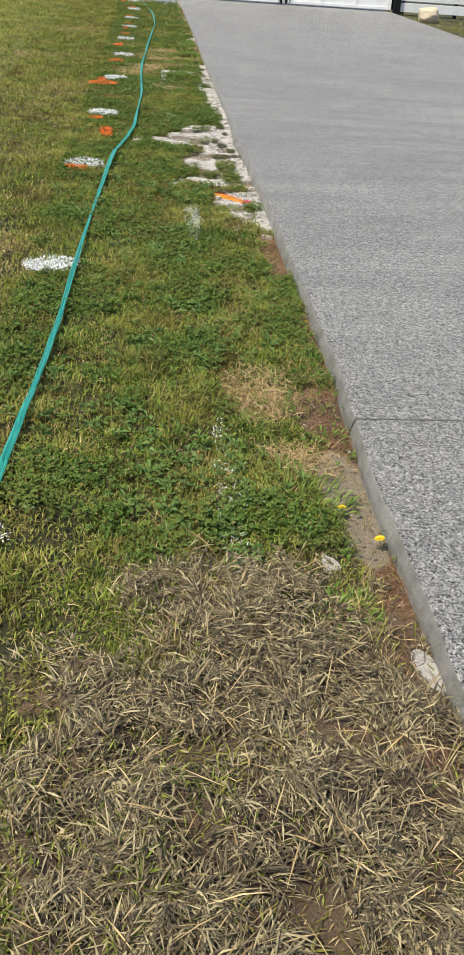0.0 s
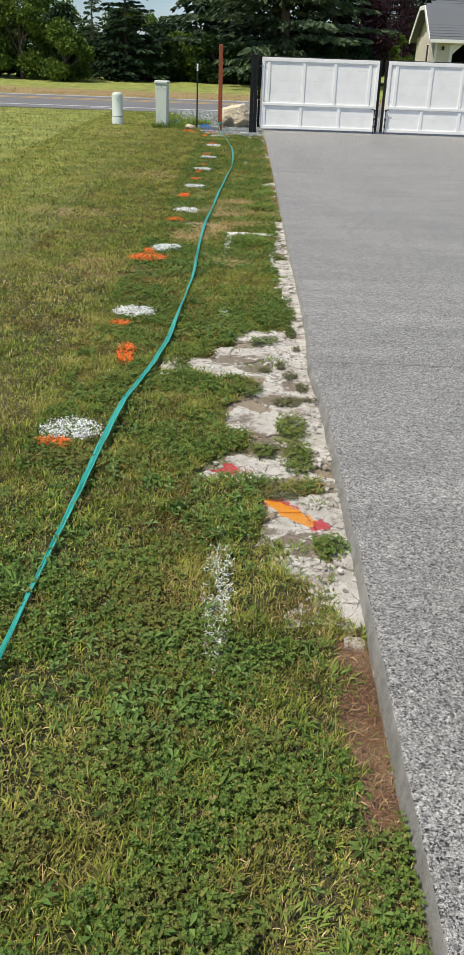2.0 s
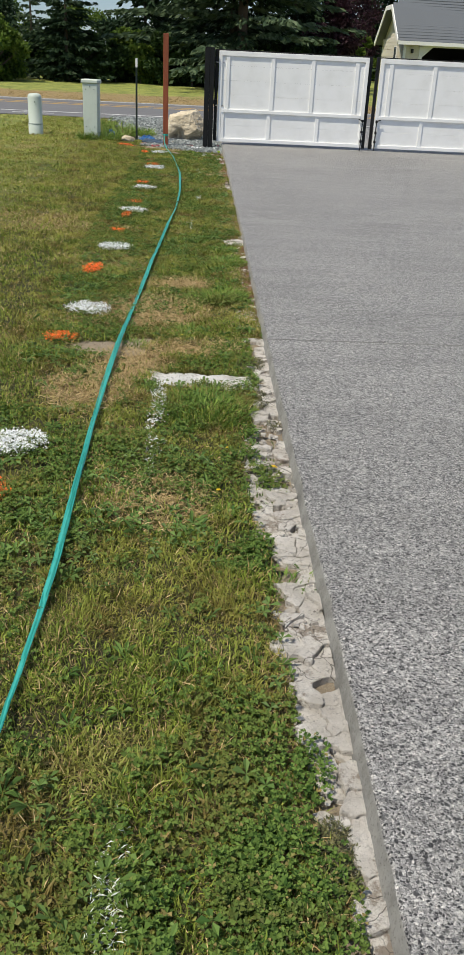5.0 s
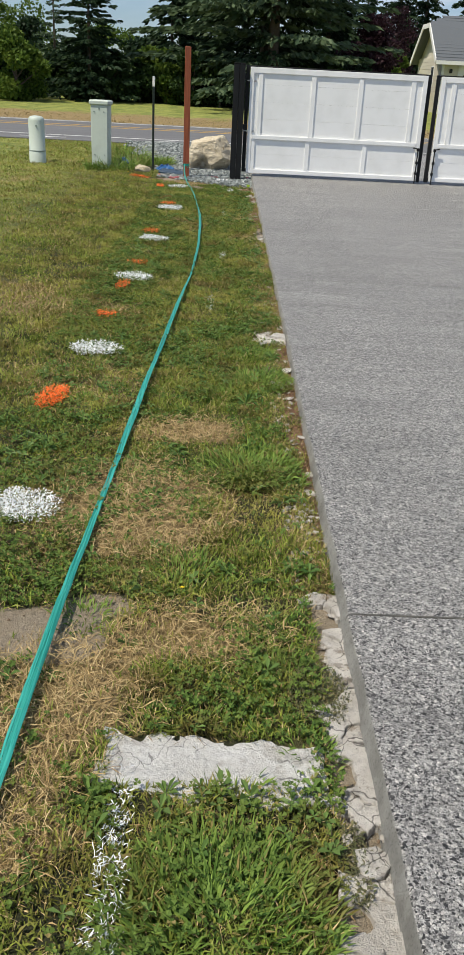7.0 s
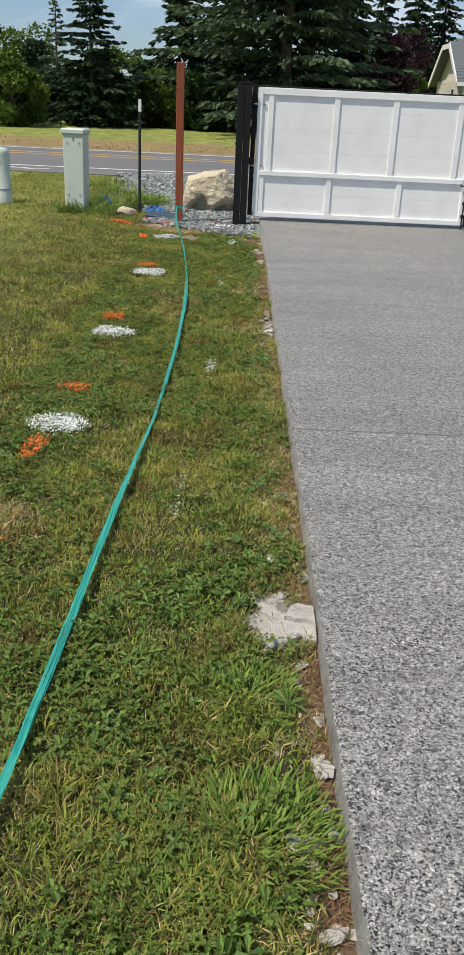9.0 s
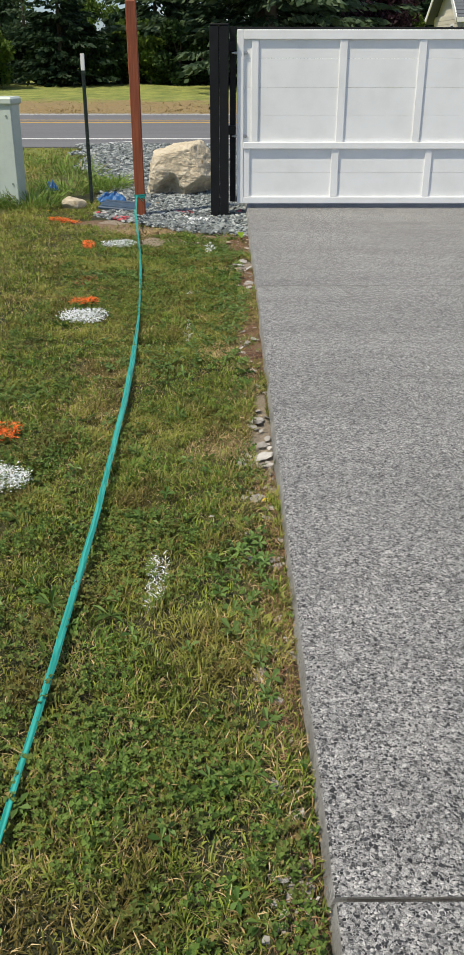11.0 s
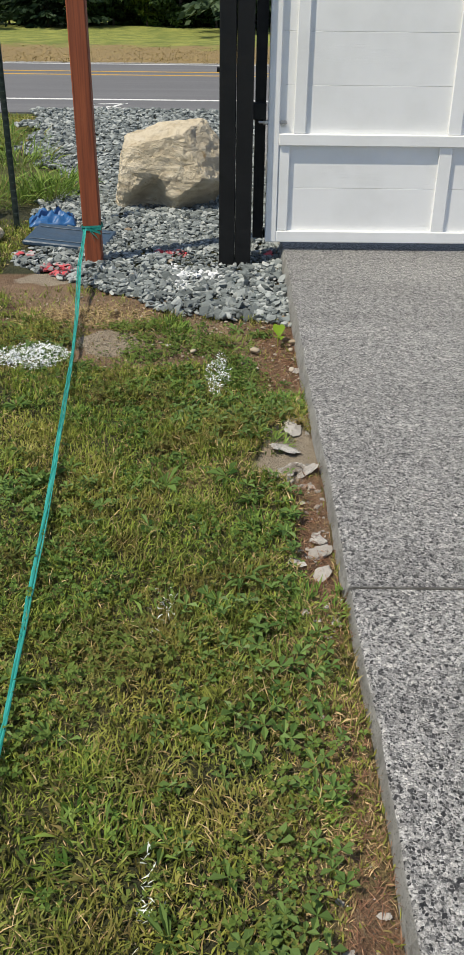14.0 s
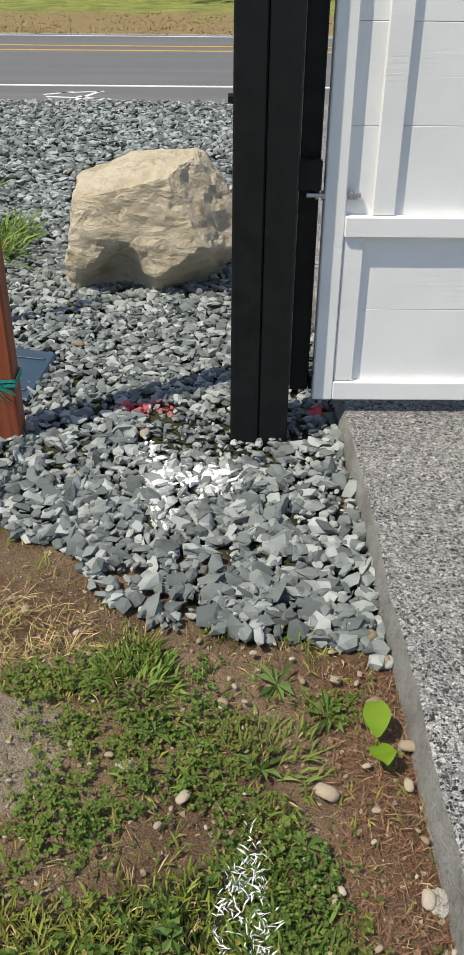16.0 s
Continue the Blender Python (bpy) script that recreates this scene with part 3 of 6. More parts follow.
def build_ground():
    xs = np.concatenate([[-900, -400, -180, -90, -60, -42, -30, -22, -16, -12, -9.5, -8, -7, -6, -5, -4.3, -3.7, -3.2, -2.8, -2.5], np.arange(-2.25, 0.06, 0.045),
                         [0.3, 3, 6.1, 6.3, 7, 8, 10, 14, 20, 30, 50, 90, 200, 500, 900]])
    ys = np.concatenate([[-300, -100, -40, -20, -14, -12], np.arange(-11, 17.6, 0.045), [18, 18.5, 19, 19.5, 20, 21, 22, 23, 24, 25, 30, 34.0, 35.0, 36.0, 38, 40, 42, 45, 50, 56, 64, 75, 90, 130, 220, 420, 900]])
    x, y = np.meshgrid(xs, ys)
    z = LAWN + np.where((x > -8) & (x < 0.01) & (y < 25), relief(x, y), 0.0)
    z = np.where((x > 0.02) & (x < 6.2) & (y < 25), LAWN - 0.08, z)
    z = z + np.where(y > 36, np.clip((y - 36) / 30, 0, 1) ** 2 * 0.25, 0)
    nx, ny = len(xs), len(ys)
    i = (np.arange(ny - 1)[:, None] * nx + np.arange(nx - 1)[None, :]).ravel()
    quads = np.stack([i, i + 1, i + nx + 1, i + nx], 1)
    me = arrays_mesh("ground", np.stack([x, y, z], -1).reshape(-1, 3), np.full(len(quads), 4), quads.ravel(), [GROUND])
    verge = np.clip((y - 33.2) / 0.6, 0, 1) * np.clip((44.0 - y) / 6.0, 0, 1)
    near = (x > -8) & (x < 0.5) & (y < 25)
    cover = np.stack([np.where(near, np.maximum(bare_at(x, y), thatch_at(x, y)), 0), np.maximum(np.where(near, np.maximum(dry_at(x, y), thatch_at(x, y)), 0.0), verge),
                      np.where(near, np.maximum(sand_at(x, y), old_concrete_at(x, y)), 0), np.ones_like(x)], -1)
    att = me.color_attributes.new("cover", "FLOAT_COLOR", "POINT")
    att.data.foreach_set("color", cover.astype(np.float32).ravel())
    me.shade_smooth()
    return tagged(new("ground", me), "mown lawn ground with bare soil and dry patches", "ground", kind="structure")


build_ground()

# ---- road ----


def build_road():
    road = part("road", bm_box(-260, 260, 24.2, 33.3, -0.4, -0.055, 0.0), ASPHALT)
    tagged(road, "grey asphalt two-lane road with painted lines", "road", kind="structure")
    for name, y, w, mat in (("edge_line", 25.85, 0.12, WHITE_PAINT), ("centre_line", 30.2, 0.12, YELLOW_PAINT), ("centre_line", 31.0, 0.12, YELLOW_PAINT), ("edge_line", 33.0, 0.10, WHITE_PAINT)):
        part(name, bm_box(-260, 260, y - w / 2, y + w / 2, -0.058, -0.051, 0.0), mat, road)
    # sprayed survey scrawl on the near lane, kept as plain strokes
    for k, (x0, y0, x1, y1) in enumerate([(-2.45, 24.9, -1.75, 24.75), (-2.35, 25.2, -1.85, 25.35), (-1.9, 25.35, -2.1, 24.6), (-2.1, 24.95, -1.45, 24.45), (-2.5, 25.05, -2.2, 25.3), (-1.75, 24.75, -1.4, 24.5),
                                          (-5.9, 25.0, -5.2, 25.1), (-5.6, 25.2, -5.0, 24.8), (-5.3, 25.0, -4.7, 25.05)]):
        d = Vector((x1 - x0, y1 - y0, 0))
        bm = bm_box(-d.length / 2, d.length / 2, -0.03, 0.03, -0.058, -0.051, 0.0)
        bm.transform(Matrix.Translation(((x0 + x1) / 2, (y0 + y1) / 2, 0)) @ Matrix.Rotation(math.atan2(d.y, d.x), 4, "Z"))
        part("paint_stroke", bm, WHITE_PAINT, road)
    shoulder = part("road_shoulder", bm_box(-260, 260, 33.3, 33.75, -0.4, -0.065, 0.0), m_concrete("shoulder_grit", (0.33, 0.31, 0.28), (0.42, 0.39, 0.34), 0.5))
    tagged(shoulder, "pale gritty gravel road shoulder", "road shoulder", kind="structure")


build_road()

# ---- driveway: cast panels with saw-cut joints ----
JOINTS = [-19.0, -13.6, -8.07, -2.36, 3.09, 8.29, 13.47, 18.65, 24.15]
RIGHT = 6.2


def slab_panel(y0, y1, seed):
    """One panel; its left edge wanders by millimetres and its rim is rounded."""
    ys = np.linspace(y0 + 0.006, y1 - 0.006, max(8, int((y1 - y0) / 0.05)))
    wander = (rough_field(ys * 0 + seed, ys, 0.25, 160) - 0.5) * 0.016
    wander -= 0.036 * np.exp(-((ys + 2.35) / 0.45) ** 2) + 0.045 * np.clip((-7.6 - ys) / 0.8, 0, 1) * np.clip((ys + 11.5) / 1.0, 0, 1)
    chip = np.clip(field(ys * 0, ys, 0.09, 161) - 0.80, 0, 1) * 0.03
    rows = []
    for dx, z in ((-0.026, -0.16), (-0.010, -0.05), (0.0, -0.012), (0.004, -0.004), (0.012, 0.0), (0.03, 0.0)):
        rows.append(np.stack([wander * (1 if z > -0.1 else 0.6) + dx + chip * (z > -0.03), ys, np.full_like(ys, z) - chip * 0.3 * ((z > -0.01) & (dx < 0.01))], 1))
    n = len(ys)
    for x, z in ((RIGHT - 0.01, 0.0), (RIGHT, -0.01), (RIGHT, -0.16)):
        rows.append(np.stack([np.full_like(ys, x), ys, np.full_like(ys, z)], 1))
    verts = np.concatenate(rows)
    counts, index, mats = [], [], []
    for r in range(len(rows) - 1):
        for k in range(n - 1):
            counts.append(4)
            index += [r * n + k, (r + 1) * n + k, (r + 1) * n + k + 1, r * n + k + 1]
            mats.append(1 if r < 3 or r > 6 else 0)
    for face in ([r * n for r in range(len(rows))], [r * n + n - 1 for r in range(len(rows) - 1, -1, -1)]):
        counts.append(len(face))
        index += face
        mats.append(1)
    me = arrays_mesh("slab_panel", verts, np.array(counts), np.array(index), [AGGREGATE, SIDE])
    me.polygons.foreach_set("material_index", np.array(mats, np.int32))
    me.shade_flat()
    return me


FILLER = m_concrete("dirty_joint", (0.05, 0.047, 0.043), (0.13, 0.12, 0.11))
driveway = thing("driveway", "exposed-aggregate concrete driveway of wide cast panels", "driveway", kind="structure")
for k in range(len(JOINTS) - 1):
    new("slab_panel", slab_panel(JOINTS[k], JOINTS[k + 1], k)).parent = driveway
part("joint_filler", bm_box(0.03, RIGHT - 0.02, JOINTS[0], JOINTS[-1], -0.15, -0.006, 0.0), FILLER, driveway)

# ---- the double gate ----


def build_leaf(mirror, x_hinge, label):
    """A gate leaf: planks behind white battens on a black steel frame. Runs from its hinge side along x."""
    sx = -1 if mirror else 1
    W = 3.04
    leaf = thing("gate_leaf", label, "gate", (x_hinge, 0, 0), group="double driveway gate")

    def piece(name, x0, x1, y0, y1, z0, z1, mat=WHITEWOOD, label="", bevel=0.004):
        a, b = sorted((sx * x0, sx * x1))
        return part(name, bm_box(a, b, y0, y1, z0, z1, bevel), mat, leaf, label)

    bottoms = [0.075, 0.37, 0.66, 0.94, 1.215, 1.49, 1.72]
    for z0, z1 in zip(bottoms, bottoms[1:]):
        piece("plank", 0.02, W - 0.02, 17.0, 17.022, z0 + 0.0004, z1 - 0.0004, bevel=0.0016)
    piece("stile", 0.0, 0.068, 16.973, 17.03, 0.05, 1.755)
    piece("stile", W - 0.075, W, 16.973, 17.03, 0.05, 1.755)
    piece("top_rail", 0.068, W - 0.075, 16.972, 17.028, 1.665, 1.755)
    piece("bottom_rail", 0.068, W - 0.075, 16.972, 17.028, 0.05, 0.118)
    piece("middle_rail", 0.068, W - 0.075, 16.966, 16.999, 0.615, 0.680)
    for x0, x1 in ((0.150, 0.222), (1.055, 1.135), (1.870, 1.950), (2.770, 2.850)):
        piece("batten", x0, x1, 16.980, 16.999, 0.681, 1.664)
    for x0, x1 in ((0.070, 0.135), (1.02, 1.10), (2.03, 2.105)):
        piece("batten", x0, x1, 16.980, 16.999, 0.119, 0.614)
    for x0, x1, z0, z1 in ((-0.075, -0.012, 0.06, 1.78), (W + 0.012, W + 0.075, 0.03, 1.775)):
        piece("steel_tube", x0, x1, 17.03, 17.09, z0, z1, BLACK, "black square steel tube")
    piece("steel_tube", -0.01, W + 0.01, 17.032, 17.09, 1.745, 1.778, BLACK, "black square steel tube")
    piece("steel_tube", -0.01, W + 0.01, 17.032, 17.09, 0.06, 0.11, BLACK, "black square steel tube")
    for z in (0.80, 1.60):
        piece("hinge_plate", -0.10, -0.012, 16.97, 17.045, z - 0.045, z + 0.045, BLACK, "black hinge plate")
        bolt = part("hinge_bolt", bm_tube((sx * -0.055, 16.988, z - 0.06), (sx * 0.112, 16.988, z - 0.06), 0.008, 8), STEEL, leaf, "zinc threaded bolt")
        for x in (-0.028, -0.01, 0.074, 0.09):
            part("nut", bm_tube((sx * x, 16.988, z - 0.06), (sx * (x + 0.012), 16.988, z - 0.06), 0.015, 6), STEEL, bolt)
    rod = part("drop_rod", bm_tube((sx * (W - 0.03), 16.94, 0.0), (sx * (W - 0.03), 16.94, 0.60), 0.011, 8), BLACK, leaf, "black steel drop bolt")
    part("rod_handle", bm_tube((sx * (W - 0.03), 16.945, 0.585), (sx * (W - 0.115), 16.94, 0.60), 0.010, 8), BLACK, rod)
    for z in (0.18, 0.36, 0.575):
        part("rod_bracket", bm_box(sx * (W - 0.03) - 0.022, sx * (W - 0.03) + 0.022, 16.925, 16.96, z - 0.022, z + 0.022, 0.003), BLACK, rod)
    return leaf


build_leaf(False, -0.116, "white-painted plank gate leaf hinged on a black post")
build_leaf(True, 6.20, "matching white plank gate leaf, shut beside the first")


def build_gate_post(x, label):
    """Two black square tubes bolted side by side, with a cap."""
    post = thing("gate_post", label, "post", (x, 16.96, LAWN), group="black gate posts")
    for dx in (-0.049, 0.049):
        part("post_tube", bm_box(dx - 0.048, dx + 0.048, -0.07, 0.07, -0.3, 1.87, 0.006), BLACK, post)
    part("post_cap", bm_box(-0.1, 0.1, -0.074, 0.074, 1.87, 1.885, 0.004), BLACK, post)
    part("bolt_head", bm_tube((-0.097, -0.03, 1.10), (-0.112, -0.03, 1.10), 0.014, 6), BLACK, post)
    return post


build_gate_post(-0.302, "black square steel gate post standing in gravel")
build_gate_post(6.36, "black square steel gate post beside the slatted fence")


def build_fence():
    fence = thing("slat_fence", "white horizontal-board fence panel with gaps", "fence", (6.46, 17.0, 0))
    for k in range(6):
        z = 0.02 + k * 0.29
        part("slat", bm_box(0, 3.4, -0.02, 0.02, z, z + 0.235, 0.004), WHITEWOOD, fence)
    for x in (0.1, 1.7, 3.3):
        part("fence_post", bm_box(x - 0.045, x + 0.045, 0.021, 0.11, -0.2, 1.78, 0.004), BLACK, fence)
    return fence


build_fence()

# ---- posts and pedestals ----


def build_cedar_post():
    post = part("cedar_post", bm_box(-0.052, 0.052, -0.052, 0.052, -0.2, 2.09, 0.006), CEDAR)
    post.matrix_basis = pose(-1.174, 16.945, LAWN, 0, -0.3, 2)
    tagged(post, "red-brown stained square cedar post set in gravel", "post")


build_cedar_post()


def build_t_post():
    post = thing("t_post", "dark green studded steel t-post with pale top", "post", (-1.825, 17.73, LAWN))
    part("flange", bm_box(-0.02, 0.02, -0.004, 0.004, -0.2, 1.44, 0.0), POSTGREEN, post)
    part("web", bm_box(-0.004, 0.004, 0.004, 0.034, -0.2, 1.44, 0.0), POSTGREEN, post)
    part("painted_tip", bm_box(-0.021, 0.021, -0.005, 0.034, 1.44, 1.61, 0.002), WHITE_PAINT, post, "pale painted tip")
    for k in range(26):
        part("stud", bm_box(-0.012, 0.012, -0.012, -0.004, 0.1 + k * 0.052, 0.118 + k * 0.052, 0.0), POSTGREEN, post)


build_t_post()


def build_box_pedestal():
    ped = thing("utility_pedestal", "pale green square utility pedestal standing in lawn", "utility box", pose(-2.775, 17.74, LAWN, 0, 0, -8))
    bm = bm_box(-0.150, 0.150, -0.13, 0.13, -0.1, 1.10, 0.012)
    for v in bm.verts:
        if v.co.z > 0.5:
            v.co.x *= 1.06
    part("body", bm, SAGE, ped)
    part("cap", bm_box(-0.185, 0.185, -0.155, 0.155, 1.09, 1.175, 0.02), SAGE, ped)
    for x, z in ((-0.09, 0.98), (0.09, 0.98), (-0.09, 0.25), (0.09, 0.25)):
        part("screw", bm_tube((x, -0.128, z), (x, -0.14, z), 0.012, 8), SAGE_DARK, ped)
    part("latch", bm_box(-0.012, 0.012, -0.142, -0.129, 1.02, 1.055, 0.003), SAGE_DARK, ped)


def build_round_pedestal():
    ped = thing("round_pedestal", "pale green round utility pedestal with domed top", "utility post", (-4.08, 18.35, LAWN))
    bm = bmesh.new()
    prof = [(0.158, -0.1), (0.158, 0.2), (0.15, 0.21), (0.150, 0.74), (0.142, 0.785), (0.11, 0.815), (0.05, 0.828)]
    rings = [[bm.verts.new((r * math.cos(a * math.tau / 24), r * math.sin(a * math.tau / 24), z)) for a in range(24)] for r, z in prof]
    for lo, hi in zip(rings, rings[1:]):
        for a in range(24):
            bm.faces.new((lo[a], lo[(a + 1) % 24], hi[(a + 1) % 24], hi[a]))
    bm.faces.new(rings[-1])
    part("shell", bm, SAGE, ped, smooth=True)
    part("band", bm_tube((0, 0, 0.205), (0, 0, 0.222), 0.161, 24), SAGE_DARK, ped)
    part("lock", bm_tube((0.02, -0.148, 0.66), (0.02, -0.16, 0.66), 0.016, 8), SAGE_DARK, ped)


build_box_pedestal()
build_round_pedestal()

# ---- rocks ----


def bm_stone(size, seed, detail=3, cuts=9, rough=0.05):
    """A weathered stone: a ball cut by random planes, then roughened."""
    r = random.Random(seed)
    bm = bmesh.new()
    bmesh.ops.create_icosphere(bm, subdivisions=detail, radius=1.0)
    planes = []
    for _ in range(cuts):
        d = Vector((r.gauss(0, 1), r.gauss(0, 1), r.gauss(0, 0.8))).normalized()
        planes.append((d, r.uniform(0.62, 0.85)))
    off = Vector((seed * 3.7, seed * 1.3, 0))
    for v in bm.verts:
        for d, h in planes:
            over = v.co.dot(d) - h
            if over > 0:
                v.co -= d * over * 0.9
        v.co *= 1 + rough * noise.noise(v.co * 2.3 + off) + rough * 0.5 * noise.noise(v.co * 6.0 + off)
        v.co = Vector((v.co.x * size[0], v.co.y * size[1], v.co.z * size[2]))
    return bm


def build_boulder():
    bm = bmesh.new()
    bmesh.ops.create_icosphere(bm, subdivisions=5, radius=1.0)
    cut = [(Vector((0, -1, 0.15)).normalized(), 0.72), (Vector((-1, -0.1, 0.1)).normalized(), 0.83), (Vector((-0.30, -0.1, 1)).normalized(), 0.70), (Vector((0.7, -0.45, 0.5)).normalized(), 0.80),
           (Vector((0.6, -0.6, -0.75)).normalized(), 0.62), (Vector((0.9, 0.1, -0.35)).normalized(), 0.88), (Vector((0, 0, -1)), 0.7), (Vector((0.2, 0.2, 1)).normalized(), 0.93)]
    for v in bm.verts:
        for d, h in cut:
            over = v.co.dot(d) - h
            if over > 0:
                v.co -= d * over * 0.92
        # the hollow under the front brow
        hollow = Vector((-0.30, -0.80, -0.49 + 0.16 * noise.noise(v.co * 2.6)))
        k = max(0.0, 1 - ((v.co - hollow) * Vector((1, 1, 1.5)).length / 1.9).length / 0.60)
        v.co += Vector((0.04, 0.50, 0.20)) * k * k * (3 - 2 * k)
        v.co *= 1 + 0.05 * noise.noise(v.co * 1.9) + 0.06 * noise.noise(v.co * 4.3) + 0.05 * (0.5 - abs(noise.noise(v.co * 9))) + 0.012 * noise.noise(v.co * 21)
        v.co = Vector((v.co.x * 0.46, v.co.y * 0.42, v.co.z * 0.47))
    ob = part("boulder", bm, SANDSTONE, at=pose(-0.80, 18.66, 0.14, 0, 4, 0))
    tagged(ob, "large cream sandstone boulder resting on crushed rock", "boulder")


build_boulder()
for name, at, size, seed, label in (("boulder", (6.78, 15.0, 0.10), (0.36, 0.30, 0.26), 5, "rounded tan boulder beside the driveway"), ("rock", (-1.98, 17.42, -0.03), (0.15, 0.10, 0.10), 8, "small tan rock at the lawn edge")):
    tagged(part(name, bm_stone(size, seed, 4), SANDSTONE, at=Matrix.Translation(at), smooth=True), label, "rock")


def build_gravel():
    """Crushed rock: the stones nearest the walk are parts, the rest one joined mesh."""
    bed = thing("gravel_bed", "loose crushed blue-grey rock bed around the posts", "gravel", kind="structure")
    ico = bmesh.new()
    bmesh.ops.create_icosphere(ico, subdivisions=1, radius=1.0)
    base = np.array([v.co[:] for v in ico.verts])
    tri = np.array([[v.index for v in f.verts] for f in ico.faces])
    ico.free()

    def shapes(n):
        """n angular stones as one array: the ball is chopped by flat cuts."""
        p = np.repeat(base[None], n, 0)
        for _ in range(9):
            d = rng.normal(size=(n, 1, 3))
            d /= np.linalg.norm(d, axis=2, keepdims=True)
            over = np.clip((p * d).sum(2, keepdims=True) - rng.uniform(0.30, 0.8, (n, 1, 1)), 0, None)
            p = p - d * over
        p = p * np.stack([rng.uniform(0.8, 1.45, n), rng.uniform(0.6, 1.0, n), rng.uniform(0.35, 0.7, n)], 1)[:, None, :]
        a, t = rng.uniform(0, math.tau, n), rng.normal(0, 0.45, n)
        c, s, ct, st = np.cos(a), np.sin(a), np.cos(t), np.sin(t)
        y2, z2 = p[:, :, 1] * ct[:, None] - p[:, :, 2] * st[:, None], p[:, :, 1] * st[:, None] + p[:, :, 2] * ct[:, None]
        return np.stack([p[:, :, 0] * c[:, None] - y2 * s[:, None], p[:, :, 0] * s[:, None] + y2 * c[:, None], z2], 2)

    def spots(x0, x1, y0, y1, density):
        n = int((x1 - x0) * (y1 - y0) * density)
        x, y = rng.uniform(x0, x1, n), rng.uniform(y0, y1, n)
        keep = gravel_at(x, y)
        return x[keep], y[keep]

    # stones that can be picked out, in front of the post
    x, y = spots(-0.95, -0.02, 15.8, 16.75, 480)
    x, y = x[:300], y[:300]
    meshes = []
    for k, p in enumerate(shapes(14)):
        meshes.append(arrays_mesh("stone", p, np.full(len(tri), 3), tri.ravel(), [CRUSHED]))
        meshes[-1].shade_flat()
    for a, b in zip(x, y):
        ob = new("stone", meshes[int(rng.integers(14))])
        s = rng.uniform(0.026, 0.052)
        ob.matrix_basis = Matrix.Translation((a, b, LAWN + rng.uniform(0.004, 0.022))) @ Matrix.Rotation(rng.uniform(0, 6.28), 4, "Z") @ Matrix.Diagonal((s, s, s, 1))
        ob.parent = bed
    xs, ys, ss = [], [], []
    for x0, x1, y0, y1, density, lo, hi in ((-2.2, 0, 15.6, 18.2, 1900, 0.014, 0.040), (-3.2, 0, 18.2, 20.5, 1300, 0.020, 0.044), (-4.0, 0, 20.5, 24.4, 560, 0.028, 0.056)):
        x, y = spots(x0, x1, y0, y1, density)
        xs.append(x), ys.append(y), ss.append(rng.uniform(lo, hi, len(x)))
    x, y, s = map(np.concatenate, (xs, ys, ss))
    fine = (rough_field(x, y, 0.5, 170) > 0.62) & (y < 17.2)
    s = np.where(fine, s * 0.6, s)
    p = shapes(len(x)) * s[:, None, None] + np.stack([x, y, LAWN + rng.uniform(-0.004, 0.02, len(x)) + 0.1 * np.clip(y - 19, 0, 3) * 0.2], 1)[:, None, :]
    idx = (np.arange(len(x))[:, None, None] * len(base) + tri[None]).ravel()
    rest = new("small_stones", arrays_mesh("small_stones", p.reshape(-1, 3), np.full(len(x) * len(tri), 3), idx, [CRUSHED]))
    rest.data.shade_flat()
    rest.parent = bed
    rest["kind"] = "stuff"


build_gravel()


def build_pebbles():
    first = part("pebble", bm_stone((1.25, 0.9, 0.6), 21, 2, 6, 0.12), PEBBLE, smooth=True)
    tagged(first, "smooth cream river pebble lying on the soil", "pebble", group="river pebbles")
    spots = [(-0.064, 15.895, 0.032), (-0.90, 16.66, 0.030), (-0.02, 15.55, 0.026), (-0.21, 15.43, 0.030), (-1.15, 16.22, 0.016), (-0.03, 15.82, 0.018), (-0.08, 15.68, 0.02), (-0.04, 15.45, 0.018),
             (-0.7, 16.95, 0.03), (-1.05, 17.75, 0.035), (-0.42, 15.68, 0.016), (-0.93, 16.0, 0.018), (-0.5, 15.42, 0.02), (-0.05, 15.2, 0.022), (-1.3, 17.2, 0.035), (-0.16, 15.75, 0.018)]
    r = random.Random(4)
    spots += [(r.uniform(-1.1, -0.02), r.uniform(14.9, 15.95), r.uniform(0.005, 0.012)) for _ in range(110)]
    for k, (x, y, s) in enumerate(spots):
        s *= 0.8
        m = Matrix.Translation((x, y, LAWN + s * 0.35)) @ Matrix.Rotation(r.uniform(0, 6.28), 4, "Z")
        ob = copy_thing(first, m) if k else first
        ob.matrix_basis = m @ Matrix.Diagonal((s, s, s, 1))


build_pebbles()


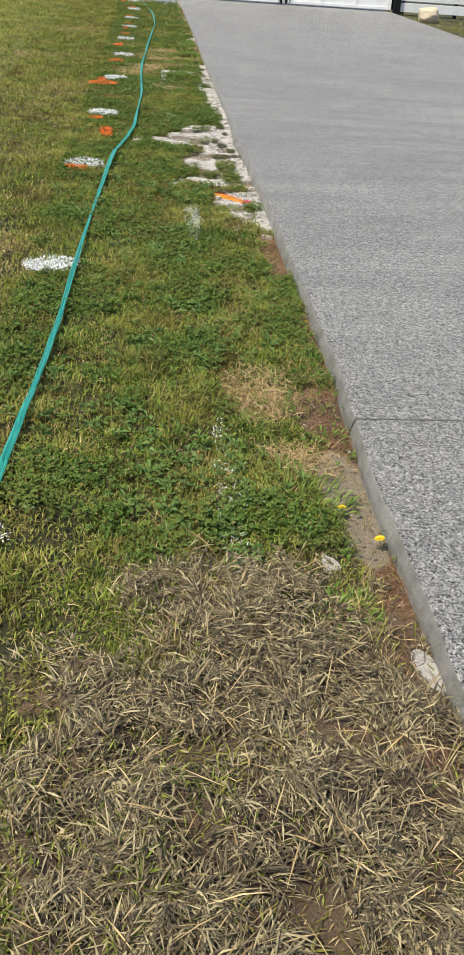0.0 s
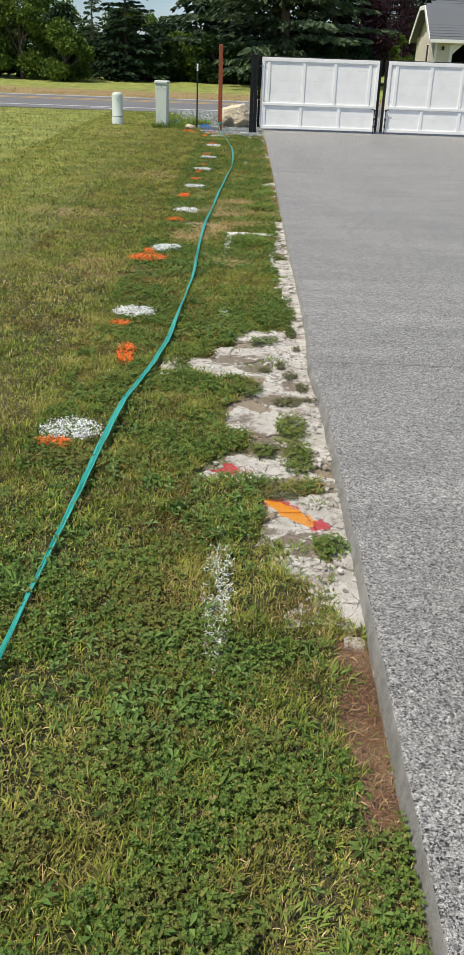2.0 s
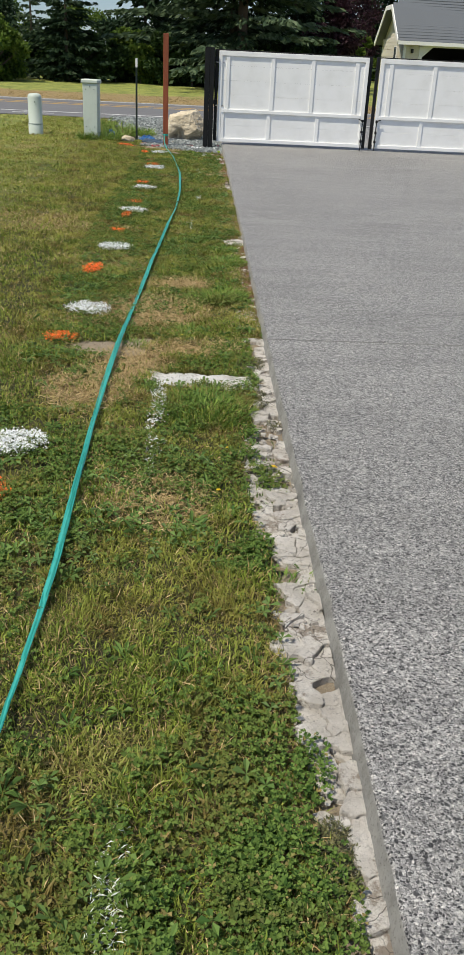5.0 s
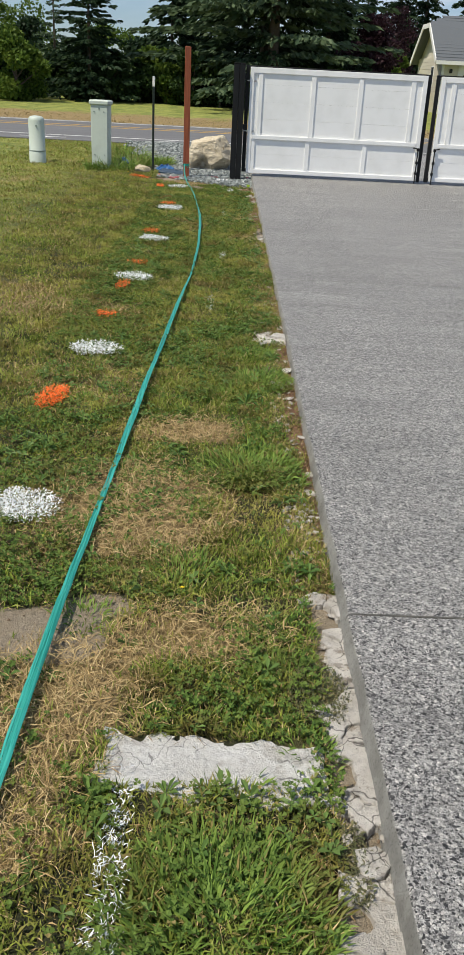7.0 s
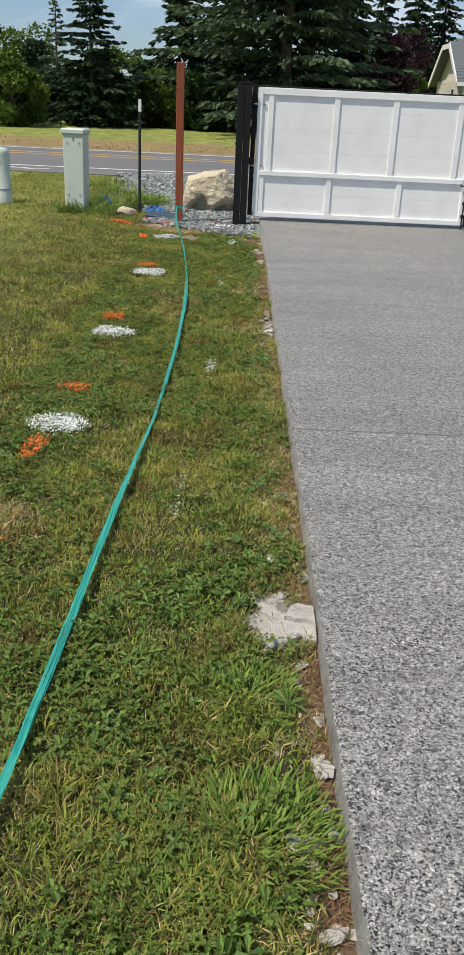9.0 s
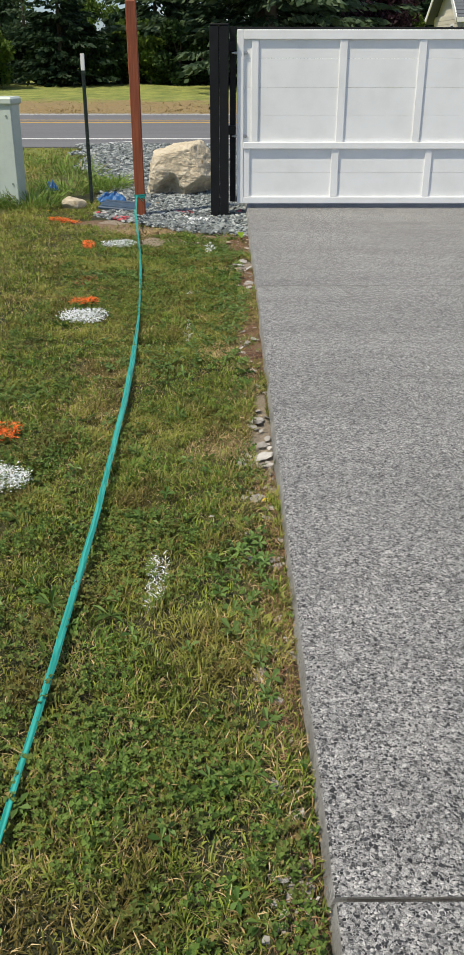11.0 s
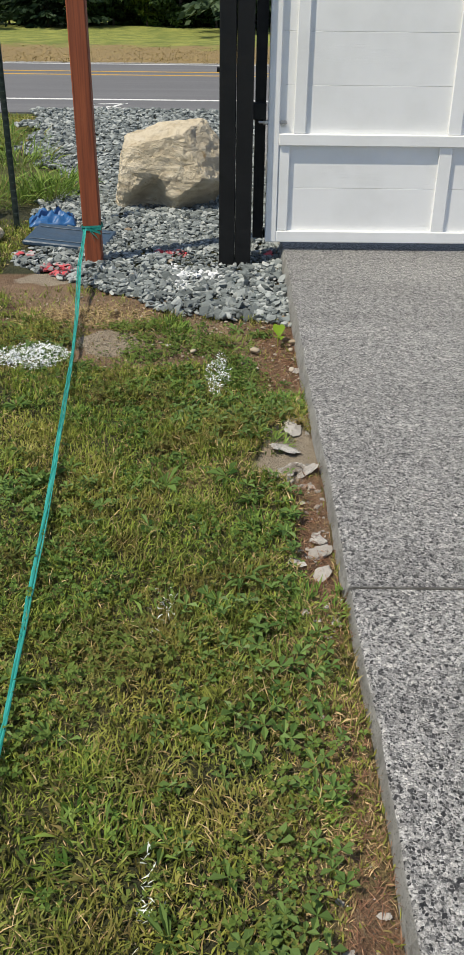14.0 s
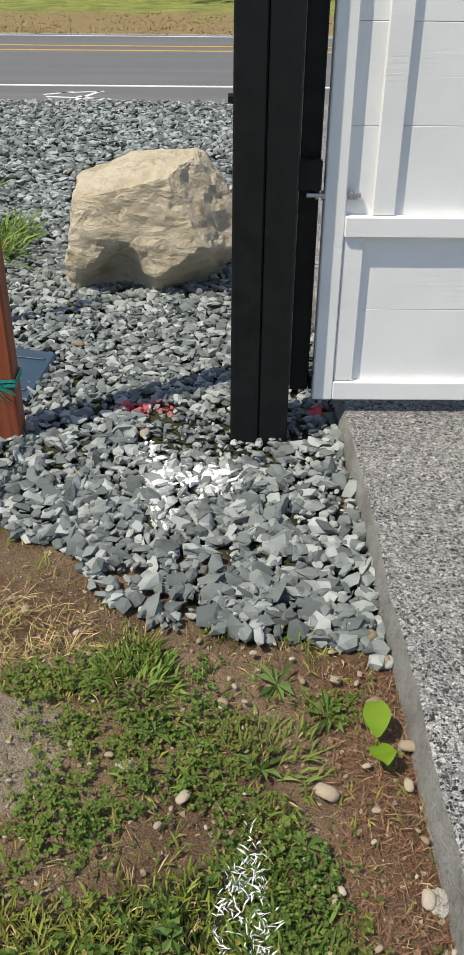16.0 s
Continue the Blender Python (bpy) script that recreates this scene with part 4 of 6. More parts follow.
def build_crumbs():
    """Clods and grit on the bare soil."""
    n = 30000
    x, y = rng.uniform(-1.6, -0.012, n), np.concatenate([rng.uniform(-10, 16.3, n // 2), rng.uniform(14.8, 16.3, n // 4), rng.uniform(-9.6, -7.4, n - n // 2 - n // 4)])
    keep = (rng.random(n) < np.maximum(bare_at(x, y), np.maximum(sand_at(x, y) * 0.5, old_concrete_at(x, y) * 0.25))) & ~gravel_at(x, y)
    x, y = x[keep], y[keep]
    n = len(x)
    t = (1 + 5 ** 0.5) / 2
    base = np.array([(1, 1, 1), (1, -1, -1), (-1, 1, -1), (-1, -1, 1)], float)
    tri = np.array([(0, 1, 2), (0, 3, 1), (0, 2, 3), (1, 3, 2)])
    p = base[None] * rng.uniform(0.5, 1.1, (n, 4, 3))
    a = rng.uniform(0, math.tau, n)
    c, s = np.cos(a)[:, None], np.sin(a)[:, None]
    p = np.stack([p[:, :, 0] * c - p[:, :, 1] * s, p[:, :, 0] * s + p[:, :, 1] * c, p[:, :, 2] * 0.7], 2)
    size = 0.0015 + 0.006 * rng.random(n) ** 3
    p = p * size[:, None, None] + np.stack([x, y, LAWN + relief(x, y) + 0.001], 1)[:, None, :]
    me = arrays_mesh("soil_crumbs", p.reshape(-1, 3), np.full(n * 4, 3), (np.arange(n)[:, None, None] * 4 + tri[None]).ravel(), [CRUMB])
    me.shade_flat()
    tagged(new("soil_crumbs", me), "loose brown soil crumbs and pale grit", "soil", kind="stuff")


def build_rubble():
    """Chips and flakes of crumbled concrete lying over the old footing."""
    n = 8000
    x, y = rng.uniform(-0.85, -0.012, n), rng.uniform(-5.1, 3.4, n)
    x[n // 2:] = -0.012 - 0.30 * rng.random(n - n // 2) ** 1.3
    keep = rng.random(n) < (old_concrete_at(x, y) > 0.25) * np.clip((rough_field(x, y, 0.22, 175) - 0.42) * 5, 0.03, 1)
    fx, fy = -0.015 - 0.15 * rng.random(n), rng.uniform(3.4, 15.0, n)
    far = rng.random(n) < np.clip((rough_field(fx, fy, 0.30, 176) - 0.52) * 7, 0.02, 1)
    x, y, keep = np.concatenate([x, fx]), np.concatenate([y, fy]), np.concatenate([keep, far])
    x, y = x[keep], y[keep]
    n = len(x)
    corner = np.array([(1, 1, 0.6), (-1, 1, 0.4), (-1, -1, 0.6), (1, -1, 0.35), (1, 1, -1), (-1, 1, -1), (-1, -1, -1), (1, -1, -1)], float)
    quads = np.array([(0, 1, 2, 3), (0, 4, 5, 1), (1, 5, 6, 2), (2, 6, 7, 3), (3, 7, 4, 0)])
    p = corner[None] * rng.uniform(0.45, 1.1, (n, 8, 3))
    a, t = rng.uniform(0, math.tau, n)[:, None], rng.normal(0, 0.25, n)[:, None]
    z = p[:, :, 2] * 0.6 + p[:, :, 0] * t
    p = np.stack([p[:, :, 0] * np.cos(a) - p[:, :, 1] * np.sin(a), p[:, :, 0] * np.sin(a) + p[:, :, 1] * np.cos(a), z], 2)
    size = 0.0015 + 0.014 * rng.random(n) ** 5
    p = p * size[:, None, None] + np.stack([x, y, np.where(y > 3.4, LAWN + relief(x, y) + 0.004, LAWN + 0.006 + np.where(x > -0.13, 0.008, 0))], 1)[:, None, :]
    me = arrays_mesh("concrete_chips", p.reshape(-1, 3), np.full(n * 5, 4), (np.arange(n)[:, None, None] * 8 + quads[None]).ravel(), [CHUNK])
    me.shade_flat()
    tagged(new("concrete_chips", me), "small pale chips of crumbled concrete", "rubble", kind="stuff")


build_rubble()
CRUMB = m_rock("soil_clods", (0.15, 0.095, 0.056), (0.32, 0.225, 0.145), (0.55, 0.47, 0.37))
build_crumbs()

# ---- broken old concrete along the slab ----


def clip_cell(poly, p, q):
    """Keeps the part of a polygon that lies nearer to p than to q."""
    mid, d = (p + q) / 2, q - p
    out = []
    for a, b in zip(poly, poly[1:] + poly[:1]):
        sa, sb = (a - mid).dot(d), (b - mid).dot(d)
        if sa <= 0:
            out.append(a)
        if sa * sb < 0:
            out.append(a + (b - a) * (sa / (sa - sb)))
    return out


def slab_piece(poly, gap, top, tilt, ragged, seed, inside=None):
    """A cracked slab fragment: ragged rim, worn edge, some depth. Returned as a bmesh."""
    c = sum(poly, Vector((0, 0))) / len(poly)
    rim = []
    for a, b in zip(poly, poly[1:] + poly[:1]):
        n = max(1, int((b - a).length / 0.012))
        rim += [a + (b - a) * (k / n) for k in range(n)]
    pts = []
    for p in rim:
        q = p + Vector((noise.noise((p.x * 9, p.y * 9, seed)), noise.noise((p.x * 9 + 40, p.y * 9, seed)))) * ragged
        q += Vector((noise.noise((p.x * 40, p.y * 40, 3.0)), noise.noise((p.x * 40, p.y * 40, 9.0)))) * ragged * 0.35
        q += Vector((noise.noise((p.x * 22, p.y * 22, 4.0)), noise.noise((p.x * 22, p.y * 22, 8.0)))) * ragged * 0.6
        d = q - c
        pts.append(c + d * max(0.3, 1 - gap / max(d.length, 0.02)))
    if len(pts) < 5:
        return None
    bm = bmesh.new()
    rings = []
    for inset, z in ((0.0, -0.06), (0.0, -0.003), (0.0022, 0.0)):
        ring = []
        for q in pts:
            d = q - c
            r = c + d * (1 - inset / max(d.length, 0.02))
            ring.append(bm.verts.new((min(r.x, -0.008), r.y, top + z + (tilt[0] * (q.x - c.x) + tilt[1] * (q.y - c.y) if z > -0.05 else 0) + (0.003 * noise.noise((q.x * 30, q.y * 30, 5)) if z > -0.05 else 0))))
        rings.append(ring)
    n = len(pts)
    for lo, hi in zip(rings, rings[1:]):
        for k in range(n):
            bm.faces.new((lo[k], lo[(k + 1) % n], hi[(k + 1) % n], hi[k]))
    bm.faces.new(rings[-1])
    return bm


def build_old_concrete():
    old = thing("old_concrete", "crumbling pale old concrete broken along the driveway edge", "broken concrete", kind="structure")
    r = random.Random(11)
    seeds = []
    for x0, x1, y0, y1, step in ((-0.85, 0.0, -4.95, -1.4, 0.15), (-0.34, 0.0, -1.4, 3.35, 0.065), (-0.30, 0.0, 6.3, 6.8, 0.085), (-0.12, 0.0, -5.4, -4.95, 0.09)):
        nx, ny = max(1, int((x1 - x0) / step)), int((y1 - y0) / step)
        for i in range(nx):
            for j in range(ny):
                seeds.append(Vector((x0 + (i + r.uniform(0.05, 0.95)) * (x1 - x0) / nx, y0 + (j + r.uniform(0.05, 0.95)) * (y1 - y0) / ny)))
    fx, fy = np.array([s.x for s in seeds]), np.array([s.y for s in seeds])
    here = old_concrete_at(fx, fy) > 0.45
    for k, (cx, cy, rx, ry) in enumerate(WEEDS_ON_OLD):
        here &= ~(((fx - cx) / rx) ** 2 + ((fy - cy) / ry) ** 2 < 0.7)
    for k, s in enumerate(seeds):
        if not here[k] or r.random() < (0.22 if -1.4 < s.y < 4 or s.y > 9 else 0.05):
            continue
        cell = [s + Vector(d) for d in ((-0.25, -0.25), (0.25, -0.25), (0.25, 0.25), (-0.25, 0.25))]
        for q in seeds:
            if q is not s and (q - s).length < 0.5 and len(cell) > 2:
                cell = clip_cell(cell, s, q)
        if len(cell) < 3:
            continue
        size = max((a - s).length for a in cell)
        bm = slab_piece(cell, r.choice((0.0002, 0.0003, 0.0005, 0.001, 0.004)), LAWN + 0.003 + float(bank(s.x, s.y)) + r.uniform(-0.004, 0.0045) + (r.uniform(0.006, 0.022) if s.x > -0.13 and s.y > -1.5 else 0.006 if s.x > -0.1 else 0), (r.gauss(0, 0.03 if s.y > -1.5 else 0.010), r.gauss(0, 0.02 if s.y > -1.5 else 0.008)), 0.024 if s.y > -1.5 else 0.030, 2.0)
        if bm:
            part("concrete_piece", bm, OLD, old)
    # the limewashed strip that lies across the grass, lying flat
    for cx, cy, w, d, n, turn in ((-0.435, 2.45, 0.58, 0.20, 1, -7),):
        m = Matrix.Rotation(radians(turn), 2)
        cuts = [0] + sorted(r.uniform(0.12, 0.88) for _ in range(n - 1)) + [1]
        for a, b in zip(cuts, cuts[1:]):
            sk = r.uniform(-0.03, 0.03)
            poly = [Vector(((a - 0.5) * w + sk, -d / 2)), Vector(((b - 0.5) * w + sk, -d / 2)), Vector(((b - 0.5) * w - sk, d / 2)), Vector(((a - 0.5) * w - sk, d / 2))]
            bm = slab_piece([Vector((cx, cy)) + m @ p for p in poly], 0.0006, LAWN + 0.010, (0.0, 0.01), 0.055, 6.0)
            if bm:
                part("concrete_piece", bm, LIME, old, "pale limewashed concrete strip")
    # loose lumps
    lumps = []
    for k in range(6):
        bm = bm_stone((1.0, 1.5, 0.22), 30 + k, 3, 15, 0.40)
        me = bpy.data.meshes.new("concrete_lump")
        bm.to_mesh(me)
        bm.free()
        me.materials.append(OLD if k % 2 else CHUNK)
        lumps.append(me)
    spots = [(-0.084, 14.55, 0.070), (-0.11, 14.38, 0.085), (-0.06, 14.20, 0.06), (-0.20, 14.62, 0.045), (-0.28, 14.68, 0.035), (-0.06, 13.70, 0.035), (-0.06, 13.60, 0.03), (-0.05, 12.29, 0.035), (-0.08, 11.68, 0.035), (-0.07, 11.43, 0.035),
             (-0.07, 10.98, 0.04), (-0.10, 10.90, 0.035), (-0.06, 10.56, 0.04), (-0.14, 10.53, 0.03), (-0.277, 10.05, 0.012), (-0.14, 6.95, 0.03), (-0.03, 6.8, 0.03), (-0.05, 8.1, 0.025), (-0.05, 5.8, 0.04), (-0.10, 5.55, 0.05),
             (-0.06, 5.3, 0.03), (-0.15, 5.2, 0.03), (-0.29, -8.94, 0.035), (-0.18, -9.64, 0.035), (-0.06, -9.5, 0.04), (-0.09, -9.42, 0.03), (-0.07, -8.2, 0.015), (-0.12, -8.3, 0.014), (-0.4, -9.38, 0.03), (-0.26, -9.4, 0.02),
             (-0.1, -5.1, 0.04), (-0.06, -5.3, 0.035), (-0.17, -4.95, 0.035), (-0.02, 15.2, 0.03), (-0.072, 14.652, 0.045), (-0.30, 14.72, 0.028), (-0.32, -3.62, 0.03),
             (-0.057, 11.456, 0.03), (-0.083, 10.955, 0.045), (-0.078, 10.458, 0.045), (-0.149, 10.475, 0.022), (-0.087, 10.152, 0.035), (-0.121, 9.691, 0.028), (-0.063, 9.69, 0.03), (-0.044, 9.646, 0.025), (-0.056, 13.776, 0.03), (-0.059, 13.697, 0.022), (-0.256, 14.673, 0.022), (-0.09, 14.612, 0.028), (-0.142, 14.408, 0.05), (-0.13, 14.196, 0.045), (-0.093, 14.225, 0.04), (-0.62, -3.3, 0.025), (-0.10, 2.35, 0.03), (-0.62, 15.5, 0.02)]
    for y in np.arange(-0.8, 15.0, 0.085):
        w = 0.05 + 0.12 * rough_field(np.array([0.0]), np.array([y]), 0.7, 180)[0]
        if r.random() < (0.85 if y < 6 else 0.45):
            spots.append((-0.018 - w * r.random(), float(y), r.uniform(0.008, 0.028)))
    for x, y, s in spots:
        s *= 0.85 if y < 5 else min(0.85, 0.036 / s)
        if s > 0.02 and y < 5:
            a0, k = r.uniform(0, 6.28), r.randrange(5, 8)
            poly = [Vector((x + s * 1.5 * r.uniform(0.45, 1.15) * math.cos(a0 + j * math.tau / k), y + s * 2.0 * r.uniform(0.45, 1.15) * math.sin(a0 + j * math.tau / k))) for j in range(k)]
            bm = slab_piece(poly, 0.0005, LAWN + float(bank(x, y)) + r.uniform(0.002, 0.012), (r.gauss(0, 0.07), r.gauss(0, 0.06)), 0.02, 5.0)
            if bm:
                part("concrete_piece", bm, OLD if r.random() < 0.7 else CHUNK, old)
            continue
        ob = new("concrete_lump", lumps[r.randrange(6)])
        ob.matrix_basis = Matrix.Translation((x, y, LAWN + float(bank(x, y)) + s * 0.05)) @ Euler((r.gauss(0, 0.2), r.gauss(0, 0.2), r.uniform(0, 6.28))).to_matrix().to_4x4() @ Matrix.Diagonal((s, s, s, 1))
        ob.parent = old


LIME = m_concrete("limewashed_concrete", (0.78, 0.76, 0.73), (0.88, 0.87, 0.85), 0.15, 0.6, grime=0.3)
build_old_concrete()

# ---- growing things ----


def blades(name, x, y, z, length, width, spread, mat, label="", category="", fold=1.0, heading=None, kind="stuff"):
    """Bent grass blades from arrays: two triangles each, widest where they bend."""
    n = len(x)
    a = rng.uniform(0, math.tau, n) if heading is None else heading
    lean = np.clip(np.abs(rng.normal(spread, 0.30, n)), 0.05, 1.50)
    side = np.stack([-np.sin(a), np.cos(a), np.zeros(n)], 1) * (width / 2)[:, None]
    out = np.stack([np.cos(a), np.sin(a), np.zeros(n)], 1)
    up = np.array([0, 0, 1.0])
    root = np.stack([x, y, z], 1)
    l1 = (length * 0.55)[:, None]
    mid = root + l1 * (out * np.sin(lean)[:, None] + up * np.cos(lean)[:, None])
    lean2 = np.clip(lean + rng.normal(0.45, 0.3, n) * fold, 0.0, 1.75)
    tip = mid + (length * 0.45)[:, None] * (out * np.sin(lean2)[:, None] + up * np.cos(lean2)[:, None])
    tip[:, 2] = np.maximum(tip[:, 2], z + 0.002)
    tw = rng.normal(0, 0.5, n)[:, None] * np.cross(side, out)
    verts = np.stack([root, mid + side + tw, tip, mid - side - tw], 1).reshape(-1, 3)
    k = np.arange(n)[:, None] * 4
    index = (k + np.array([0, 1, 3, 3, 1, 2])[None]).ravel()
    counts = np.full(2 * n, 3)
    ob = new(name, arrays_mesh(name, verts, counts, index, [mat]))
    return tagged(ob, label, category, kind=kind) if label else ob


def scatter(x0, x1, y0, y1, density):
    n = int((x1 - x0) * (y1 - y0) * density)
    return rng.uniform(x0, x1, n), rng.uniform(y0, y1, n)


def weedy(x, y):
    f = np.zeros(len(x), bool)
    for cx, cy, rx, ry in WEEDS_ON_OLD:
        f |= ((x - cx) / rx) ** 2 + ((y - cy) / ry) ** 2 < 1.0
    return f


def under_paving(x, y):
    return ((np.abs(x + 0.435) < 0.27) & (np.abs(y - 2.47) < 0.09)) | ((x + 1.0) ** 2 / 0.028 + (y - 3.08) ** 2 / 0.006 < 1)


def grown(x, y):
    """Chance of a blade at each place."""
    f = 1 - np.maximum(np.maximum(bare_at(x, y) * 0.93, (old_concrete_at(x, y) > 0.35) * 0.999), np.maximum(sand_at(x, y) * 0.97, thatch_at(x, y) * 0.74))
    f = f * (1 - 0.5 * np.clip((dry_at(x, y) - 0.6) / 0.3, 0, 1))
    f = f * np.clip((rough_field(x, y, 0.13, 200) - 0.10) * 2.4, 0.42, 1)
    f = np.where(gravel_at(x, y) | under_paving(x, y), 0, f)
    f = np.where((x > 0) & (x < 6.22), 0, f)
    return np.where((y > 24.0), 0, f)


def build_lawn():
    gx, gy, gl, gw = [], [], [], []
    for x0, x1, y0, y1, density, l0, l1, w in ((-1.05, -0.01, -10.6, 16.4, 27000, 0.014, 0.050, 0.0040), (-1.7, -1.05, -10.6, 16.4, 16000, 0.016, 0.05, 0.0050), (-2.7, -1.7, -9, 18, 6500, 0.02, 0.055, 0.0068), (-5.0, -2.7, -7, 24, 1500, 0.025, 0.06, 0.010),
                                               (-15.0, -5.0, -2, 24, 140, 0.035, 0.08, 0.018), (6.23, 9.0, 9, 17, 250, 0.03, 0.07, 0.012)):
        x, y = scatter(x0, x1, y0, y1, density)
        keep = rng.random(len(x)) < grown(x, y)
        x, y = x[keep], y[keep]
        lush = rough_field(x, y, 0.45, 210)
        gx.append(x), gy.append(y), gl.append(rng.uniform(l0, l1, len(x)) * (0.5 + 0.6 * lush + 0.7 * np.clip((rough_field(x, y, 0.15, 211) - 0.42) * 4, 0, 1))), gw.append(np.full(len(x), w) * rng.uniform(0.6, 1.4, len(x)))
    x, y, l, w = map(np.concatenate, (gx, gy, gl, gw))
    z = LAWN + np.where(x < 0, relief(x, y), 0) - 0.004
    dry = rng.random(len(x)) < np.maximum(dry_at(x, y) * 0.8, 0.13)
    for name, sel, mat, label, spread in (("lawn_grass", ~dry, GRASS, "short uneven green lawn grass with weeds", 0.58), ("dry_grass", dry, STRAW, "straw-coloured dry grass among the lawn", 0.95)):
        blades(name, x[sel], y[sel], z[sel], l[sel] * (1.0 if mat is GRASS else 1.15), w[sel] * (1.0 if mat is GRASS else 0.6), spread, mat, label, "grass")
    # ragged dry verge beyond the road
    x, y = rng.uniform(-16, 9, 26000), 33.45 + 7.5 * rng.random(26000) ** 1.6
    keep = rng.random(len(x)) < np.clip((rough_field(x, y, 0.9, 215) - 0.30) * 3, 0.15, 1)
    x, y = x[keep], y[keep]
    blades("verge_grass", x, y, np.full(len(x), LAWN - 0.01), rng.uniform(0.03, 0.09, len(x)), rng.uniform(0.012, 0.028, len(x)), 0.9, VERGE, "tufty dry golden grass on the road verge", "grass")
    # lusher tufts
    xs, ys, ls, hs = [], [], [], []
    r = random.Random(5)
    tufts = [(-0.40, 1.98, 0.25, 2400), (-0.24, 5.55, 0.22, 1500), (-0.42, 5.35, 0.16, 700), (-0.26, 6.1, 0.16, 700), (-0.32, 4.35, 0.24, 1500), (-0.55, 3.42, 0.15, 500), (-0.22, 2.85, 0.12, 400), (-0.15, -6.55, 0.10, 260), (-0.12, -8.05, 0.05, 60), (-0.35, -8.55, 0.22, 600), (-0.30, -9.2, 0.12, 200), (-0.2, 4.25, 0.16, 400),
             (-0.09, 14.81, 0.12, 520), (-0.62, 15.73, 0.10, 300), (-0.30, 15.05, 0.12, 260), (-0.20, 14.62, 0.10, 200), (-0.10, 13.42, 0.11, 260), (-0.62, 15.77, 0.09, 260), (-0.35, 15.5, 0.14, 240), (-0.45, 13.3, 0.2, 350), (-0.12, 12.25, 0.08, 100), (-0.16, 1.02, 0.12, 240), (-0.10, 1.28, 0.09, 160),
             (-0.36, -3.70, 0.07, 150), (-2.5, 17.5, 0.35, 500), (-2.3, 18.6, 0.4, 420), (-1.85, 18.9, 0.28, 500), (-2.9, 17.5, 0.12, 260), (-2.4, 20.3, 0.4, 300), (-3.0, 21.5, 0.6, 300), (-1.72, 19.3, 0.15, 250), (-0.12, 0.3, 0.1, 160)]
    tufts += [(r.uniform(-1.6, -0.12), r.uniform(-8, 15.2), r.uniform(0.04, 0.13), r.randrange(60, 240)) for _ in range(150)]
    for cx, cy, rad, n in tufts:
        a, d = rng.uniform(0, math.tau, n), rad * np.sqrt(rng.random(n))
        xs.append(cx + d * np.cos(a)), ys.append(cy + d * np.sin(a)), hs.append(a + rng.normal(0, 0.6, n))
        ls.append(rng.uniform(0.024, 0.074, n) * (1.0 if cy < 17 else 3.7) * min(1.2, 0.6 + rad * 2.5))
    x, y, l, a = map(np.concatenate, (xs, ys, ls, hs))
    keep = (x < -0.012)
    x, y, l, a = x[keep], y[keep], l[keep], a[keep]
    blades("grass_tufts", x, y, LAWN + relief(x, y) - 0.004, l, rng.uniform(0.003, 0.0085, len(x)) * np.where(y > 17, 1.8, 1.0), 0.75, TUFT, "longer clumped grass tufts in the lawn", "grass", heading=a)


build_lawn()


def build_thatch():
    x, y = scatter(-1.3, -0.02, -11.2, -8.85, 38000)
    tuft = rough_field(x, y, 0.13, 221)
    keep = rng.random(len(x)) < np.maximum(thatch_at(x, y) * np.clip((tuft - 0.30) * 4.0, 0.06, 1), 0.012)
    x, y, tuft = x[keep], y[keep], tuft[keep]
    n = len(x)
    z = LAWN + relief(x, y) + rng.random(n) * 0.07 * np.clip(tuft * 2.0 - 0.6, 0.03, 1)
    way = rough_field(x, y, 0.20, 222) * 14 + rng.normal(0, 0.9, n)
    blades("dead_thatch", x, y, z, rng.uniform(0.02, 0.11, n) * rng.uniform(0.3, 1, n) ** 1.3, rng.uniform(0.001, 0.0056, n), 1.32, THATCH, "tangle of raked dead grass and roots", "dead grass", fold=1.5, heading=way)
    # long pale stalks lying over the tangle
    x, y = scatter(-1.2, -0.05, -11.0, -8.9, 150)
    keep = rng.random(len(x)) < thatch_at(x, y)
    x, y = x[keep], y[keep]
    n = len(x)
    blades("pale_stalks", x, y, LAWN + relief(x, y) + 0.02 + rng.random(n) * 0.04, rng.uniform(0.06, 0.17, n), rng.uniform(0.0018, 0.004, n), 1.3, STRAW, "long pale stalks lying on the raked grass", "dead grass", fold=0.5)
    # dry strands strewn on the soil by the slab
    x, y = scatter(-1.2, -0.012, -10, 15.95, 1800)
    keep = rng.random(len(x)) < np.maximum(bare_at(x, y) * 0.5, dry_at(x, y) * 0.35) * (old_concrete_at(x, y) < 0.3)
    x, y = x[keep], y[keep]
    blades("dry_strands", x, y, LAWN + relief(x, y) + 0.004, rng.uniform(0.015, 0.06, len(x)), rng.uniform(0.0008, 0.0018, len(x)), 1.35, THATCH, "loose dry grass strands strewn on soil", "dead grass", fold=0.4)


build_thatch()


